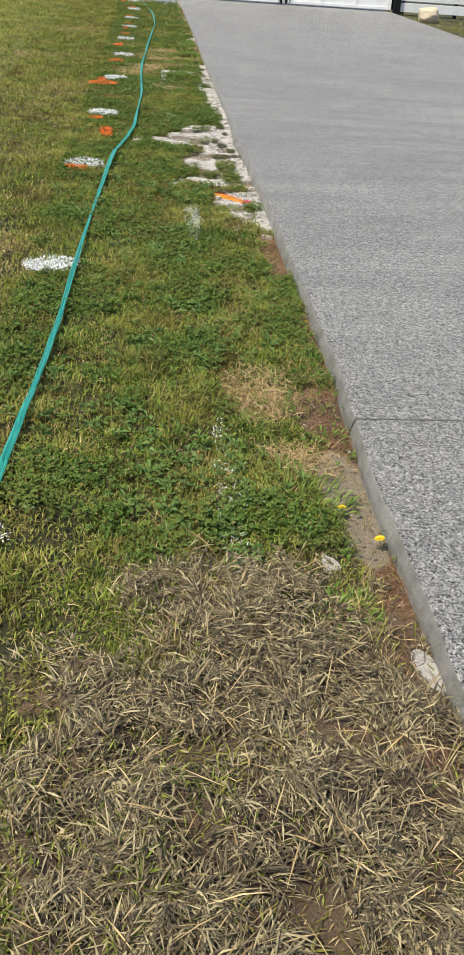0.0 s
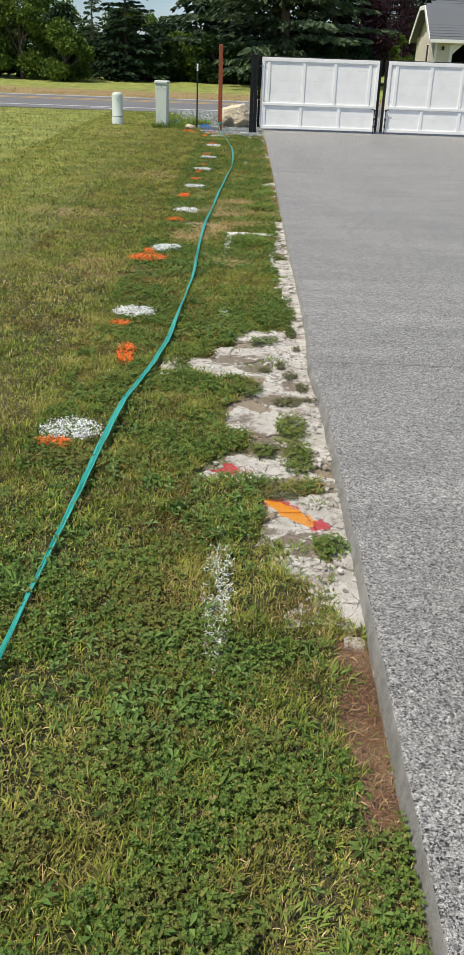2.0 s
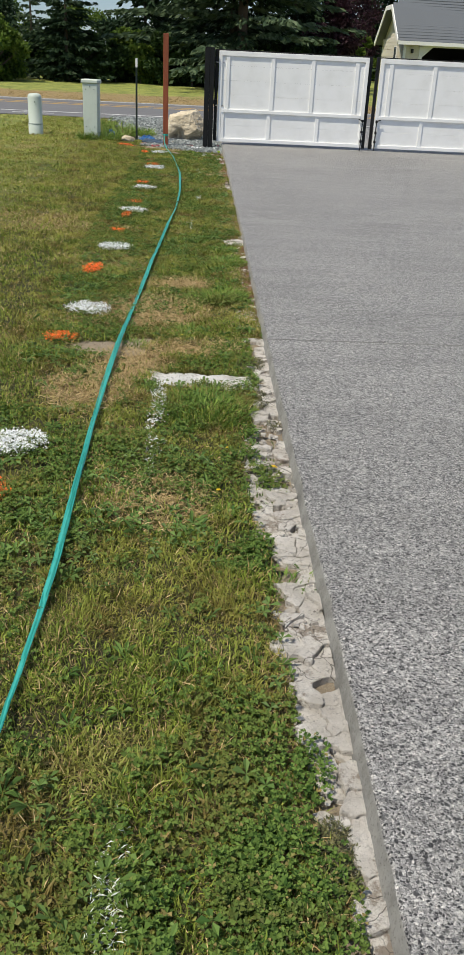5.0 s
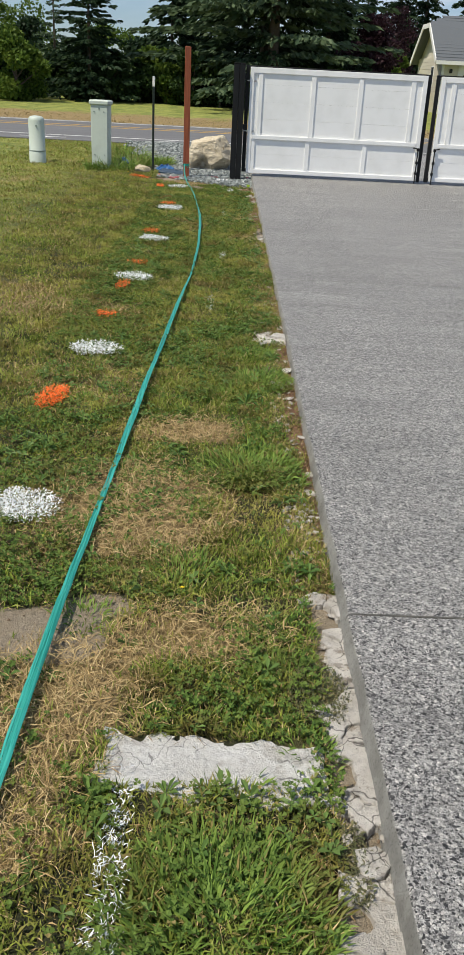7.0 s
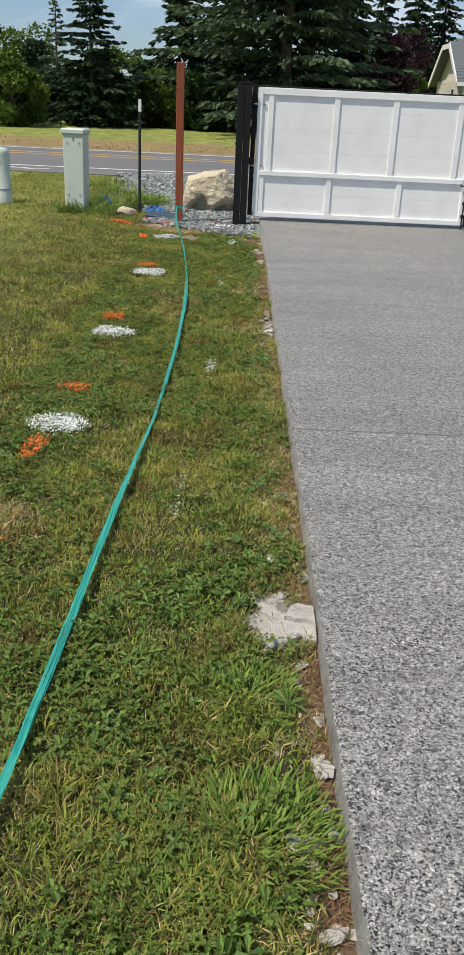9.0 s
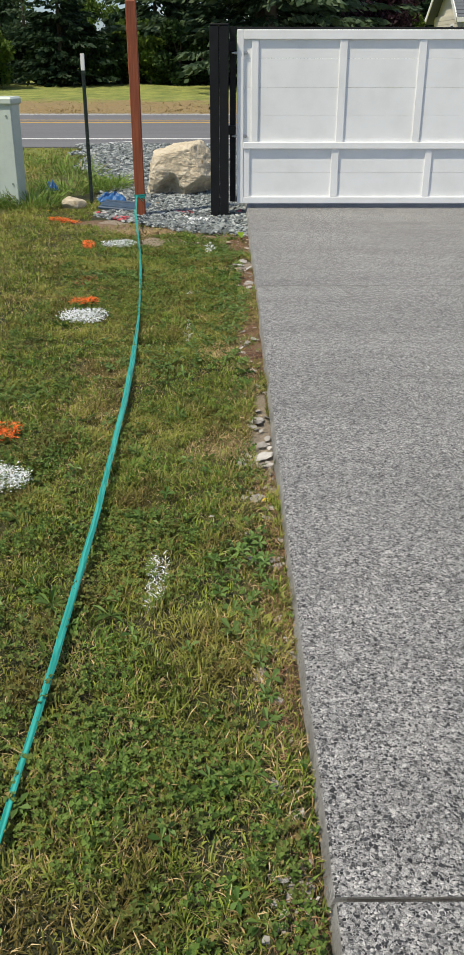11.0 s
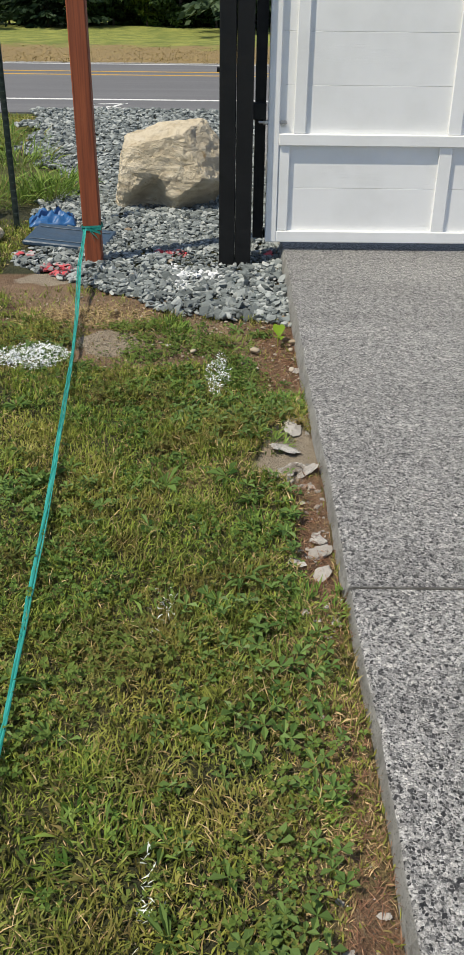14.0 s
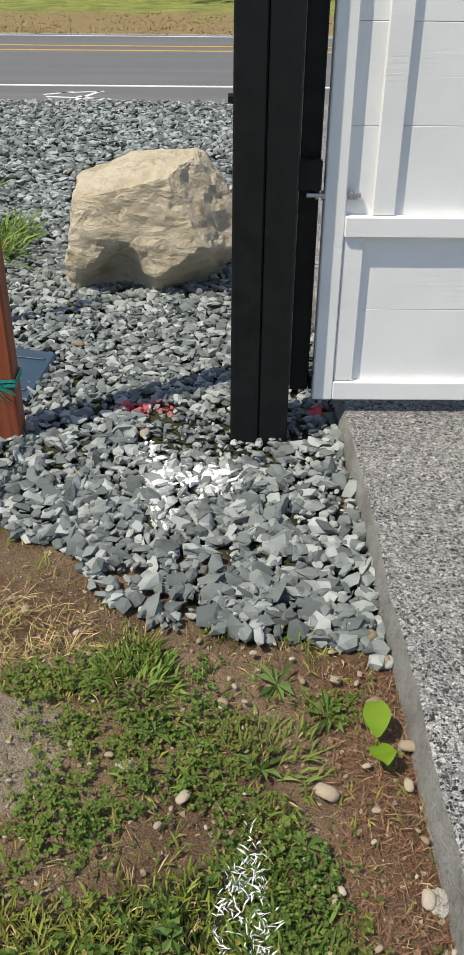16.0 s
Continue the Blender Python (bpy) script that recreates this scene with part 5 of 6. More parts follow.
def build_straw_patches():
    xs, ys = [], []
    for cx, cy, rx, ry in ((-0.37, -7.72, 0.15, 0.26), (-0.26, -8.28, 0.15, 0.12), (-0.76, 3.95, 0.34, 0.42), (-0.87, 2.68, 0.24, 0.30), (-0.62, 4.81, 0.28, 0.16), (-0.48, 3.05, 0.26, 0.16),
                           (-0.6, 0.9, 0.2, 0.25), (-1.05, 2.2, 0.2, 0.3), (-1.1, 15.9, 0.3, 0.15)):
        n = int(rx * ry * 3.14 * 11000)
        a, d = rng.uniform(0, math.tau, n), rng.random(n) ** 0.6 * 1.15
        xs.append(cx + rx * d * np.cos(a)), ys.append(cy + ry * d * np.sin(a))
    x, y = np.concatenate(xs), np.concatenate(ys)
    keep = (x < -0.02) & ~under_paving(x, y) & (rough_field(x, y, 0.12, 260) > 0.30)
    x, y = x[keep], y[keep]
    n = len(x)
    blades("straw_patches", x, y, LAWN + relief(x, y) + rng.random(n) * 0.026, rng.uniform(0.03, 0.085, n), rng.uniform(0.0014, 0.003, n), 1.25, STRAW, "flattened pale straw patches in the lawn", "dry grass", fold=0.8)
    x, y = scatter(-0.20, -0.012, -9.8, 15.8, 17000)
    keep = rng.random(len(x)) < np.maximum(bare_at(x, y), 0.8 * (y > 6.5) * np.clip((x + 0.13) / 0.05, 0, 1)) * (old_concrete_at(x, y) < 0.3) * (rough_field(x, y, 0.3, 261) > 0.36) * (sand_at(x, y) < 0.3)
    x, y = x[keep], y[keep]
    n = len(x)
    blades("rusty_fibres", x, y, LAWN + relief(x, y) + rng.random(n) * 0.012, rng.uniform(0.012, 0.05, n), rng.uniform(0.0008, 0.002, n), 1.35, RUSTY, "rust-brown dead fibres along the slab edge", "dead grass", fold=0.5)


build_straw_patches()


def leaflets(name, x, y, z, size, stalk, mat, lobes, label, category, long=1.0, rise=0.5, wide=0.55):
    """Small leaves on stalks: so many leaves at each head, each folded along its middle."""
    n = len(x)
    verts = []
    tilt = rng.normal(0, 0.3, (n, 2))
    head = np.stack([x + rng.normal(0, 0.008, n), y + rng.normal(0, 0.008, n), z + stalk], 1)
    turn = rng.uniform(0, math.tau, n)
    for k in range(lobes):
        a = turn + k * math.tau / lobes + rng.normal(0, 0.2, n)
        grow = size * long * rng.uniform(0.7, 1.2, n)
        d = np.stack([np.cos(a), np.sin(a), tilt[:, 0] * np.cos(a) + tilt[:, 1] * np.sin(a) + rise * rng.uniform(0.0, 0.8, n)], 1) * grow[:, None]
        s = np.stack([-np.sin(a), np.cos(a), -tilt[:, 0] * np.sin(a) + tilt[:, 1] * np.cos(a)], 1) * (size * wide)[:, None]
        lift = np.array([0, 0, 1.0]) * (size * 0.25)[:, None]
        tip = head + d - lift * rise * 1.5
        verts.append(np.stack([head, head + d * 0.6 + s + lift, tip, head + d * 0.6 - s + lift], 1))
    v = np.stack(verts, 1).reshape(-1, 3)
    k = np.arange(n * lobes)[:, None] * 4
    index = (k + np.array([0, 2, 1, 0, 3, 2])[None]).ravel()
    me = arrays_mesh(name, v, np.full(n * lobes * 2, 3), index, [mat])
    me.shade_flat()
    return tagged(new(name, me), label, category, kind="stuff")


def build_clover():
    x, y = scatter(-1.6, -0.02, -9.0, 16.0, 7800)
    patch = np.clip((rough_field(x, y, 0.30, 230) - 0.46) * 8, 0.05, 1)
    keep = rng.random(len(x)) < patch * grown(x, y) * np.where(y > 2.0, np.where(y > 11.5, 0.30, 0.5), 0.85)
    x, y = x[keep], y[keep]
    n = len(x)
    leaflets("clover", x, y, LAWN + relief(x, y), rng.uniform(0.006, 0.0145, n), rng.uniform(0.010, 0.048, n), CLOVER, 3, "dark green clover leaves spread through the lawn", "clover")
    xs, ys = [], []
    for cx, cy, rx, ry in WEEDS_ON_OLD:
        m = int(rx * ry * 3.14 * 9000)
        a, d = rng.uniform(0, math.tau, m), np.sqrt(rng.random(m)) * (0.8 + 0.3 * rng.random(m))
        xs.append(cx + rx * d * np.cos(a)), ys.append(cy + ry * d * np.sin(a))
    x, y = np.concatenate(xs), np.concatenate(ys)
    ok = x < -0.02
    x, y = x[ok], y[ok]
    n = len(x)
    leaflets("crack_weeds", x, y, np.full(n, LAWN), rng.uniform(0.006, 0.013, n), rng.uniform(0.008, 0.05, n), CLOVER, 3, "low green weeds growing through cracked concrete", "weeds")
    xs, ys, hs = [], [], []
    for cx, cy, rx, ry in DRY_WEEDS:
        m = int(rx * ry * 3.14 * 80000)
        a, d = rng.uniform(0, math.tau, m), np.sqrt(rng.random(m))
        xs.append(cx + rx * d * np.cos(a)), ys.append(cy + ry * d * np.sin(a)), hs.append(rng.uniform(0, math.tau, m))
    x, y, a = map(np.concatenate, (xs, ys, hs))
    ok = x < -0.02
    x, y, a = x[ok], y[ok], a[ok]
    n = len(x)
    blades("wilted_weeds", x, y, np.full(n, LAWN) + rng.uniform(0, 0.022, n), rng.uniform(0.006, 0.022, n), rng.uniform(0.0015, 0.005, n), 1.0, WILTED, "wilted brown-green weeds in concrete cracks", "weeds", heading=a)
    x, y = scatter(-1.3, -0.15, 14.9, 15.95, 9000)
    keep = (rng.random(len(x)) < np.clip((rough_field(x, y, 0.20, 240) - 0.63) * 7, 0, 0.8)) & ~gravel_at(x, y)
    x, y = x[keep], y[keep]
    mats = [(-0.289, 15.21, 0.10, 0.12, 380), (-0.266, 15.05, 0.12, 0.12, 420), (-0.753, 15.42, 0.10, 0.18, 330), (-0.62, 15.55, 0.08, 0.10, 150), (-0.174, 15.665, 0.06, 0.05, 130), (-0.15, 15.95, 0.04, 0.04, 110), (-0.85, 15.75, 0.14, 0.07, 280)]
    x = np.concatenate([x] + [rng.normal(cx, rx * 0.55, m) for cx, cy, rx, ry, m in mats])
    y = np.concatenate([y] + [rng.normal(cy, ry * 0.55, m) for cx, cy, rx, ry, m in mats])
    ok = x < -0.03
    x, y = x[ok], y[ok]
    n = len(x)
    leaflets("low_weeds", x, y, LAWN + relief(x, y), rng.uniform(0.005, 0.012, n), rng.uniform(0.002, 0.028, n), CLOVER, 3, "low creeping weeds on bare soil", "weeds")
    x, y = scatter(-1.5, -0.08, -9.0, 15.6, 620)
    keep = rng.random(len(x)) < np.clip((rough_field(x, y, 0.7, 250) - 0.50) * 6, 0.03, 1) * grown(x, y)
    x, y = x[keep], y[keep]
    n = len(x)
    leaflets("broad_leaves", x, y, LAWN + relief(x, y), rng.uniform(0.012, 0.022, n), rng.uniform(0.012, 0.04, n), WEED, 4, "light green broad-leaved weeds in the lawn", "weeds", 1.7, 0.5, 0.42)
    # broad rosettes
    r = random.Random(9)
    xs, ys, lo = [], [], []
    for _ in range(420):
        cx, cy = r.uniform(-1.6, -0.1), r.uniform(-8.5, 15.5)
        if grown(np.array([cx]), np.array([cy]))[0] > 0.35:
            xs.append(cx), ys.append(cy)
    xs += [-0.18, -0.35, -0.3, -0.55, -0.25, -0.12, -0.16]
    ys += [15.63, 15.48, 15.75, 15.6, 15.3, 16.02, 1.55]
    x, y = np.array(xs), np.array(ys)
    leaflets("rosette_weeds", x, y, LAWN + relief(x, y), rng.uniform(0.018, 0.036, len(x)), np.full(len(x), 0.012), WEED, 9, "flat narrow-leaved weed rosettes in the lawn", "weeds", 1.9, 0.5, 0.24)


build_clover()


def build_big_leaf():
    plant = thing("seedling", "bright green seedling with two broad leaves", "plant", (-0.095, 15.54, LAWN))
    for a, size, up in ((84, 0.072, 0.035), (-84, 0.066, 0.02)):
        bm = bmesh.new()
        rows = []
        for k in range(9):
            t = k / 8
            w = 0.42 * size * math.sin(math.pi * min(1, t * 0.92 + 0.05)) ** 0.7
            z = up * math.sin(t * 2.2)
            rows.append([bm.verts.new((0.012 + t * size, s * w, z + (0.008 if s else 0.0) + 0.004 * math.sin(9 * t + s))) for s in (-1, 0, 1)])
        for p, q in zip(rows, rows[1:]):
            for j in (0, 1):
                bm.faces.new((p[j], p[j + 1], q[j + 1], q[j]))
        bm.transform(Matrix.Translation((0, 0, 0.03)) @ Matrix.Rotation(radians(a), 4, "Z"))
        part("leaf", bm, BIGLEAF, plant, smooth=True)
    part("stem", bm_tube((0, 0, -0.01), (0, 0, 0.036), 0.003, 6), BIGLEAF, plant)


BIGLEAF = m_blade("seedling_leaf", (0.16, 0.29, 0.02), (0.24, 0.36, 0.03), (0.22, 0.34, 0.03), 0.35)
build_big_leaf()


def build_flowers():
    bm = bmesh.new()
    for ring, (r0, r1, n, z) in enumerate(((0.004, 0.019, 16, 0.0), (0.003, 0.014, 13, 0.003), (0.001, 0.008, 9, 0.006))):
        for k in range(n):
            a = k * math.tau / n + ring * 0.2
            d, s = Vector((math.cos(a), math.sin(a), 0)), Vector((-math.sin(a), math.cos(a), 0))
            bm.faces.new([bm.verts.new(d * r0 - s * 0.001 + Vector((0, 0, z))), bm.verts.new(d * r1 - s * 0.0028 + Vector((0, 0, z + 0.003))),
                          bm.verts.new(d * (r1 + 0.001) + s * 0.0005 + Vector((0, 0, z + 0.002))), bm.verts.new(d * r1 + s * 0.0028 + Vector((0, 0, z + 0.003))), bm.verts.new(d * r0 + s * 0.001 + Vector((0, 0, z)))])
    first = thing("dandelion", "yellow dandelion flower on a short green stem", "flower", group="dandelions")
    part("petals", bm, YELLOW, first, at=Matrix.Translation((0, 0, 0.034)))
    part("stem", bm_tube((0, 0, -0.01), (0, 0, 0.034), 0.0018, 6), WEED, first)
    spots = [(-0.19, -8.67, 1.0), (-0.09, -8.86, 1.1), (-0.063, 10.12, 1.1), (-0.80, -2.56, 0.7), (-0.85, -2.65, 0.7), (-0.10, 1.22, 1.0), (-0.30, 1.45, 0.6), (-0.55, 3.3, 0.5), (-0.05, -6.9, 0.7), (-0.62, 0.6, 0.5), (-0.35, 1.0, 0.6), (-0.5, 4.3, 0.5)]
    r = random.Random(2)
    spots += [(r.uniform(-7, -2.0), r.uniform(10, 20), 0.9) for _ in range(40)]
    for k, (x, y, s) in enumerate(spots):
        m = Matrix.Translation((x, y, LAWN + 0.01)) @ Euler((r.gauss(-0.25, 0.15), r.gauss(0, 0.15), 0)).to_matrix().to_4x4()
        ob = copy_thing(first, m) if k else first
        ob.matrix_basis = m @ Matrix.Diagonal((s * 0.85, s * 0.85, s * 0.85, 1))


build_flowers()

# ---- sprayed layout marks ----


def paint_mark(cx, cy, rx, ry, mat, label, density=60000, turn=0.0, group="sprayed layout marks", size=1.0, lift=0.014):
    """Grass stiff with spray paint, thinning at the rim."""
    n = int(rx * ry * 4.4 * density)
    a, d = rng.uniform(0, math.tau, n), np.sqrt(rng.random(n)) * 1.25
    keep = rng.random(n) < np.clip((1.25 - d) / 0.45, 0.05, 1)
    a, d = a[keep], d[keep]
    u, v = d * np.cos(a) * rx, d * np.sin(a) * ry
    c, s = math.cos(radians(turn)), math.sin(radians(turn))
    x, y = cx + u * c - v * s, cy + u * s + v * c
    keep = rough_field(x, y, 0.05, 300) > (0.30 if lift > 0.01 else 0.42)
    x, y = x[keep], y[keep]
    n = len(x)
    ob = blades("paint_mark", x, y, LAWN + relief(x, y) + lift + rng.uniform(0.0, 0.034, n), rng.uniform(0.008, 0.022, n) * size, rng.uniform(0.003, 0.0055, n) * min(size, 1 / size ** 2), 1.15, mat)
    tagged(ob, label, "paint mark", group, "stuff")


for k, y in enumerate((-8.85, -6.12, -3.52, -1.07, 1.45, 3.87, 6.10, 8.32, 10.35, 12.86, 15.28)):
    x = (-1.52, -1.45, -1.41, -1.35, -1.31, -1.25, -1.24, -1.235, -1.215, -1.20, -1.215)[k]
    paint_mark(x, y, 0.145, 0.12, WHITE_GRASS, "round white sprayed paint mark on grass")
for cx, cy, rx, ry, turn in ((-1.28, -2.16, 0.06, 0.19, 4), (-1.43, 0.93, 0.17, 0.17, 20), (-1.41, -1.41, 0.08, 0.05, 0), (-1.46, -3.70, 0.08, 0.06, 0), (-1.36, 5.2, 0.07, 0.16, -8), (-1.34, 3.15, 0.10, 0.06, 0), (-1.29, 8.0, 0.045, 0.13, -10),
                             (-1.26, 8.95, 0.09, 0.05, 0), (-1.30, 7.0, 0.08, 0.06, 0), (-1.29, 10.85, 0.08, 0.10, -30), (-1.25, 13.23, 0.10, 0.06, 10), (-1.50, 15.22, 0.05, 0.14, 15), (-1.95, 16.5, 0.18, 0.05, -25), (-1.47, 1.25, 0.05, 0.09, 0)):
    paint_mark(cx, cy, rx, ry, ORANGE_GRASS, "bright orange sprayed paint mark on grass", 46000, turn)
for cx, cy, rx, ry, turn in ((-1.37, -0.12, 0.10, 0.14, 0), (-1.33, 13.82, 0.07, 0.15, -15), (-0.47, -3.95, 0.06, 0.04, 0)):
    paint_mark(cx, cy, rx, ry, RUST_GRASS, "faded rust-red sprayed mark on grass", 9000, turn)
for cx, y0, y1, w, dens in ((-0.565, -5.45, -4.62, 0.05, 13000), (-0.59, -9.05, -8.05, 0.045, 3600), (-0.63, -1.45, -0.82, 0.04, 8000), (-0.655, 1.25, 2.36, 0.040, 9500), (-0.545, 7.30, 7.85, 0.03, 3500),
                            (-0.46, 9.42, 9.80, 0.035, 9500), (-0.47, 12.25, 12.7, 0.025, 4000), (-0.38, 14.90, 15.32, 0.045, 9500), (-0.5, 13.3, 13.55, 0.03, 3000)):
    paint_mark(cx, (y0 + y1) / 2, w, (y1 - y0) / 2, WHITE_GRASS if dens == 9500 else DUSTED_GRASS, "thin white sprayed dash on grass", dens * 2.2, size=1.3, lift=0.003)

# ---- teal tape ----


def build_tape():
    way = [(-1.62, -11.4), (-1.47, -9.2), (-1.42, -8.44), (-1.365, -7.74), (-1.33, -6.9), (-1.30, -5.91), (-1.265, -4.85), (-1.215, -3.82), (-1.20, -3.5), (-1.165, -3.05), (-1.095, -2.6), (-1.02, -1.95), (-0.95, 0.3), (-0.965, 2.45),
           (-0.95, 3.14), (-0.92, 3.92), (-0.895, 4.81), (-0.84, 5.97), (-0.795, 7.24), (-0.74, 8.39), (-0.72, 10.1), (-0.74, 11.28), (-0.765, 11.92), (-0.81, 12.75), (-0.93, 14.2), (-1.0, 14.89), (-1.06, 15.45), (-1.105, 15.8), (-1.18, 16.4), (-1.20, 16.885)]
    p = np.array(way)
    s = np.concatenate([[0], np.cumsum(np.hypot(*np.diff(p, axis=0).T))])
    t = np.arange(0, s[-1], 0.045)
    # smooth the way through its points
    x, y = np.interp(t, s, p[:, 0]), np.interp(t, s, p[:, 1])
    ker = np.hanning(15)
    ker /= ker.sum()
    xs, ys = np.convolve(np.pad(x, 7, mode="edge"), ker, "valid"), np.convolve(np.pad(y, 7, mode="edge"), ker, "valid")
    lift = np.clip((y - 15.6) / 1.25, 0, 1) ** 2 * 0.19
    z = LAWN + 0.046 + relief(x, y) * 0.6 + 0.012 * np.sin(t * 2.1) * np.sin(t * 0.7) + lift
    tape = thing("barrier_tape", "long bundled teal plastic tape stretched over the lawn", "tape")
    near = 0.40 + 0.28 * np.clip((14.5 - y) / 6, 0, 1)
    for k in range(4):
        off = (k - 1.5) * 0.0085 * near + 0.004 * np.sin(t * (1.3 + 0.5 * k) + k * 2)
        roll = 0.3 * np.sin(t * (1.9 + 0.37 * k) + k * 1.7) + 0.5 * np.sin(t * 0.63 + k)
        half = 0.0115 * near * (0.75 + 0.35 * np.sin(t * 0.9 + k * 2.2))
        dx = np.gradient(xs, t)
        nx, ny = np.ones_like(dx), -dx
        a = np.stack([xs + (off - half * np.cos(roll)) * nx, ys + off * ny, z - half * np.sin(roll) + k * 0.002], 1)
        m = np.stack([xs + off * nx, ys + off * ny, z + 0.0035 + k * 0.002], 1)
        b = np.stack([xs + (off + half * np.cos(roll)) * nx, ys + off * ny, z + half * np.sin(roll) + k * 0.002], 1)
        n = len(t)
        v = np.stack([a, m, b], 1).reshape(-1, 3)
        i = np.arange(n - 1) * 3
        idx = np.concatenate([np.stack([i, i + 1, i + 4, i + 3], 1), np.stack([i + 1, i + 2, i + 5, i + 4], 1)]).ravel()
        me = arrays_mesh("strand", v, np.full(2 * (n - 1), 4), idx, [TAPE])
        me.shade_smooth()
        new("strand", me).parent = tape
    for dz in (0.0, 0.012):
        bm = bmesh.new()
        c = [(-1.232, 16.888), (-1.116, 16.888), (-1.116, 17.003), (-1.232, 17.003)]
        for (x0, y0), (x1, y1) in zip(c, c[1:] + c[:1]):
            bm.faces.new([bm.verts.new(q) for q in ((x0, y0, 0.125 + dz), (x1, y1, 0.132 + dz), (x1, y1, 0.148 + dz), (x0, y0, 0.141 + dz))])
        part("knot_loop", bm, TAPE, tape)
    for k, (dx, dz) in enumerate(((0.05, -0.05), (0.03, -0.065), (0.07, -0.02))):
        bm = bmesh.new()
        bm.faces.new([bm.verts.new(q) for q in ((-1.19, 16.884, 0.145), (-1.185, 16.884, 0.13), (-1.18 + dx, 16.865, 0.13 + dz), (-1.19 + dx, 16.862, 0.15 + dz))])
        part("knot_tail", bm, TAPE, tape)


build_tape()

# ---- clutter in the gravel ----


def build_lid():
    lid = thing("handhole_lid", "dusty blue-black plastic utility lid lying in gravel", "utility lid", pose(-1.40, 17.42, LAWN + 0.035, 3, 4, -6))
    part("cover", bm_box(-0.27, 0.27, -0.20, 0.20, -0.02, 0.012, 0.008), LID, lid)
    for k in range(2):
        part("rib", bm_box(-0.24, 0.24, -0.145 + k * 0.26, -0.13 + k * 0.26, 0.0125, 0.018, 0.002), LID, lid)


def build_rag():
    bm = bmesh.new()
    n = 22
    grid = [[bm.verts.new(((i / n - 0.5) * 0.34, (j / n - 0.5) * 0.26, 0.06 + 0.075 * noise.noise((i * 0.33, j * 0.33, 2)) + 0.03 * noise.noise((i * 0.9, j * 0.9, 7)))) for j in range(n)] for i in range(n)]
    for i in range(n - 1):
        for j in range(n - 1):
            bm.faces.new((grid[i][j], grid[i + 1][j], grid[i + 1][j + 1], grid[i][j + 1]))
    for v in bm.verts:
        d = max(abs(v.co.x) / 0.17, abs(v.co.y) / 0.13)
        v.co.z *= max(0.05, 1 - d ** 3)
        v.co.z = max(v.co.z, -0.01)
    ob = part("plastic_sheet", bm, BLUE, at=pose(-1.60, 17.88, LAWN + 0.025, 0, 0, 12), smooth=True)
    ob.modifiers.new("thick", "SOLIDIFY").thickness = 0.003
    tagged(ob, "crumpled blue plastic sheet on crushed rock", "plastic sheet")


build_lid()
build_rag()
scrap = copy_thing(bpy.data.objects["plastic_sheet"], pose(-2.45, 18.6, LAWN + 0.03, 0, 0, 40))
scrap.matrix_basis = pose(-2.45, 18.6, LAWN + 0.03, 0, 0, 40) @ Matrix.Diagonal((0.45, 0.4, 1.3, 1))
scrap.name = "plastic_scrap"
tagged(scrap, "small crumpled blue plastic scrap in grass", "plastic scrap")

# ---- house across the road ----


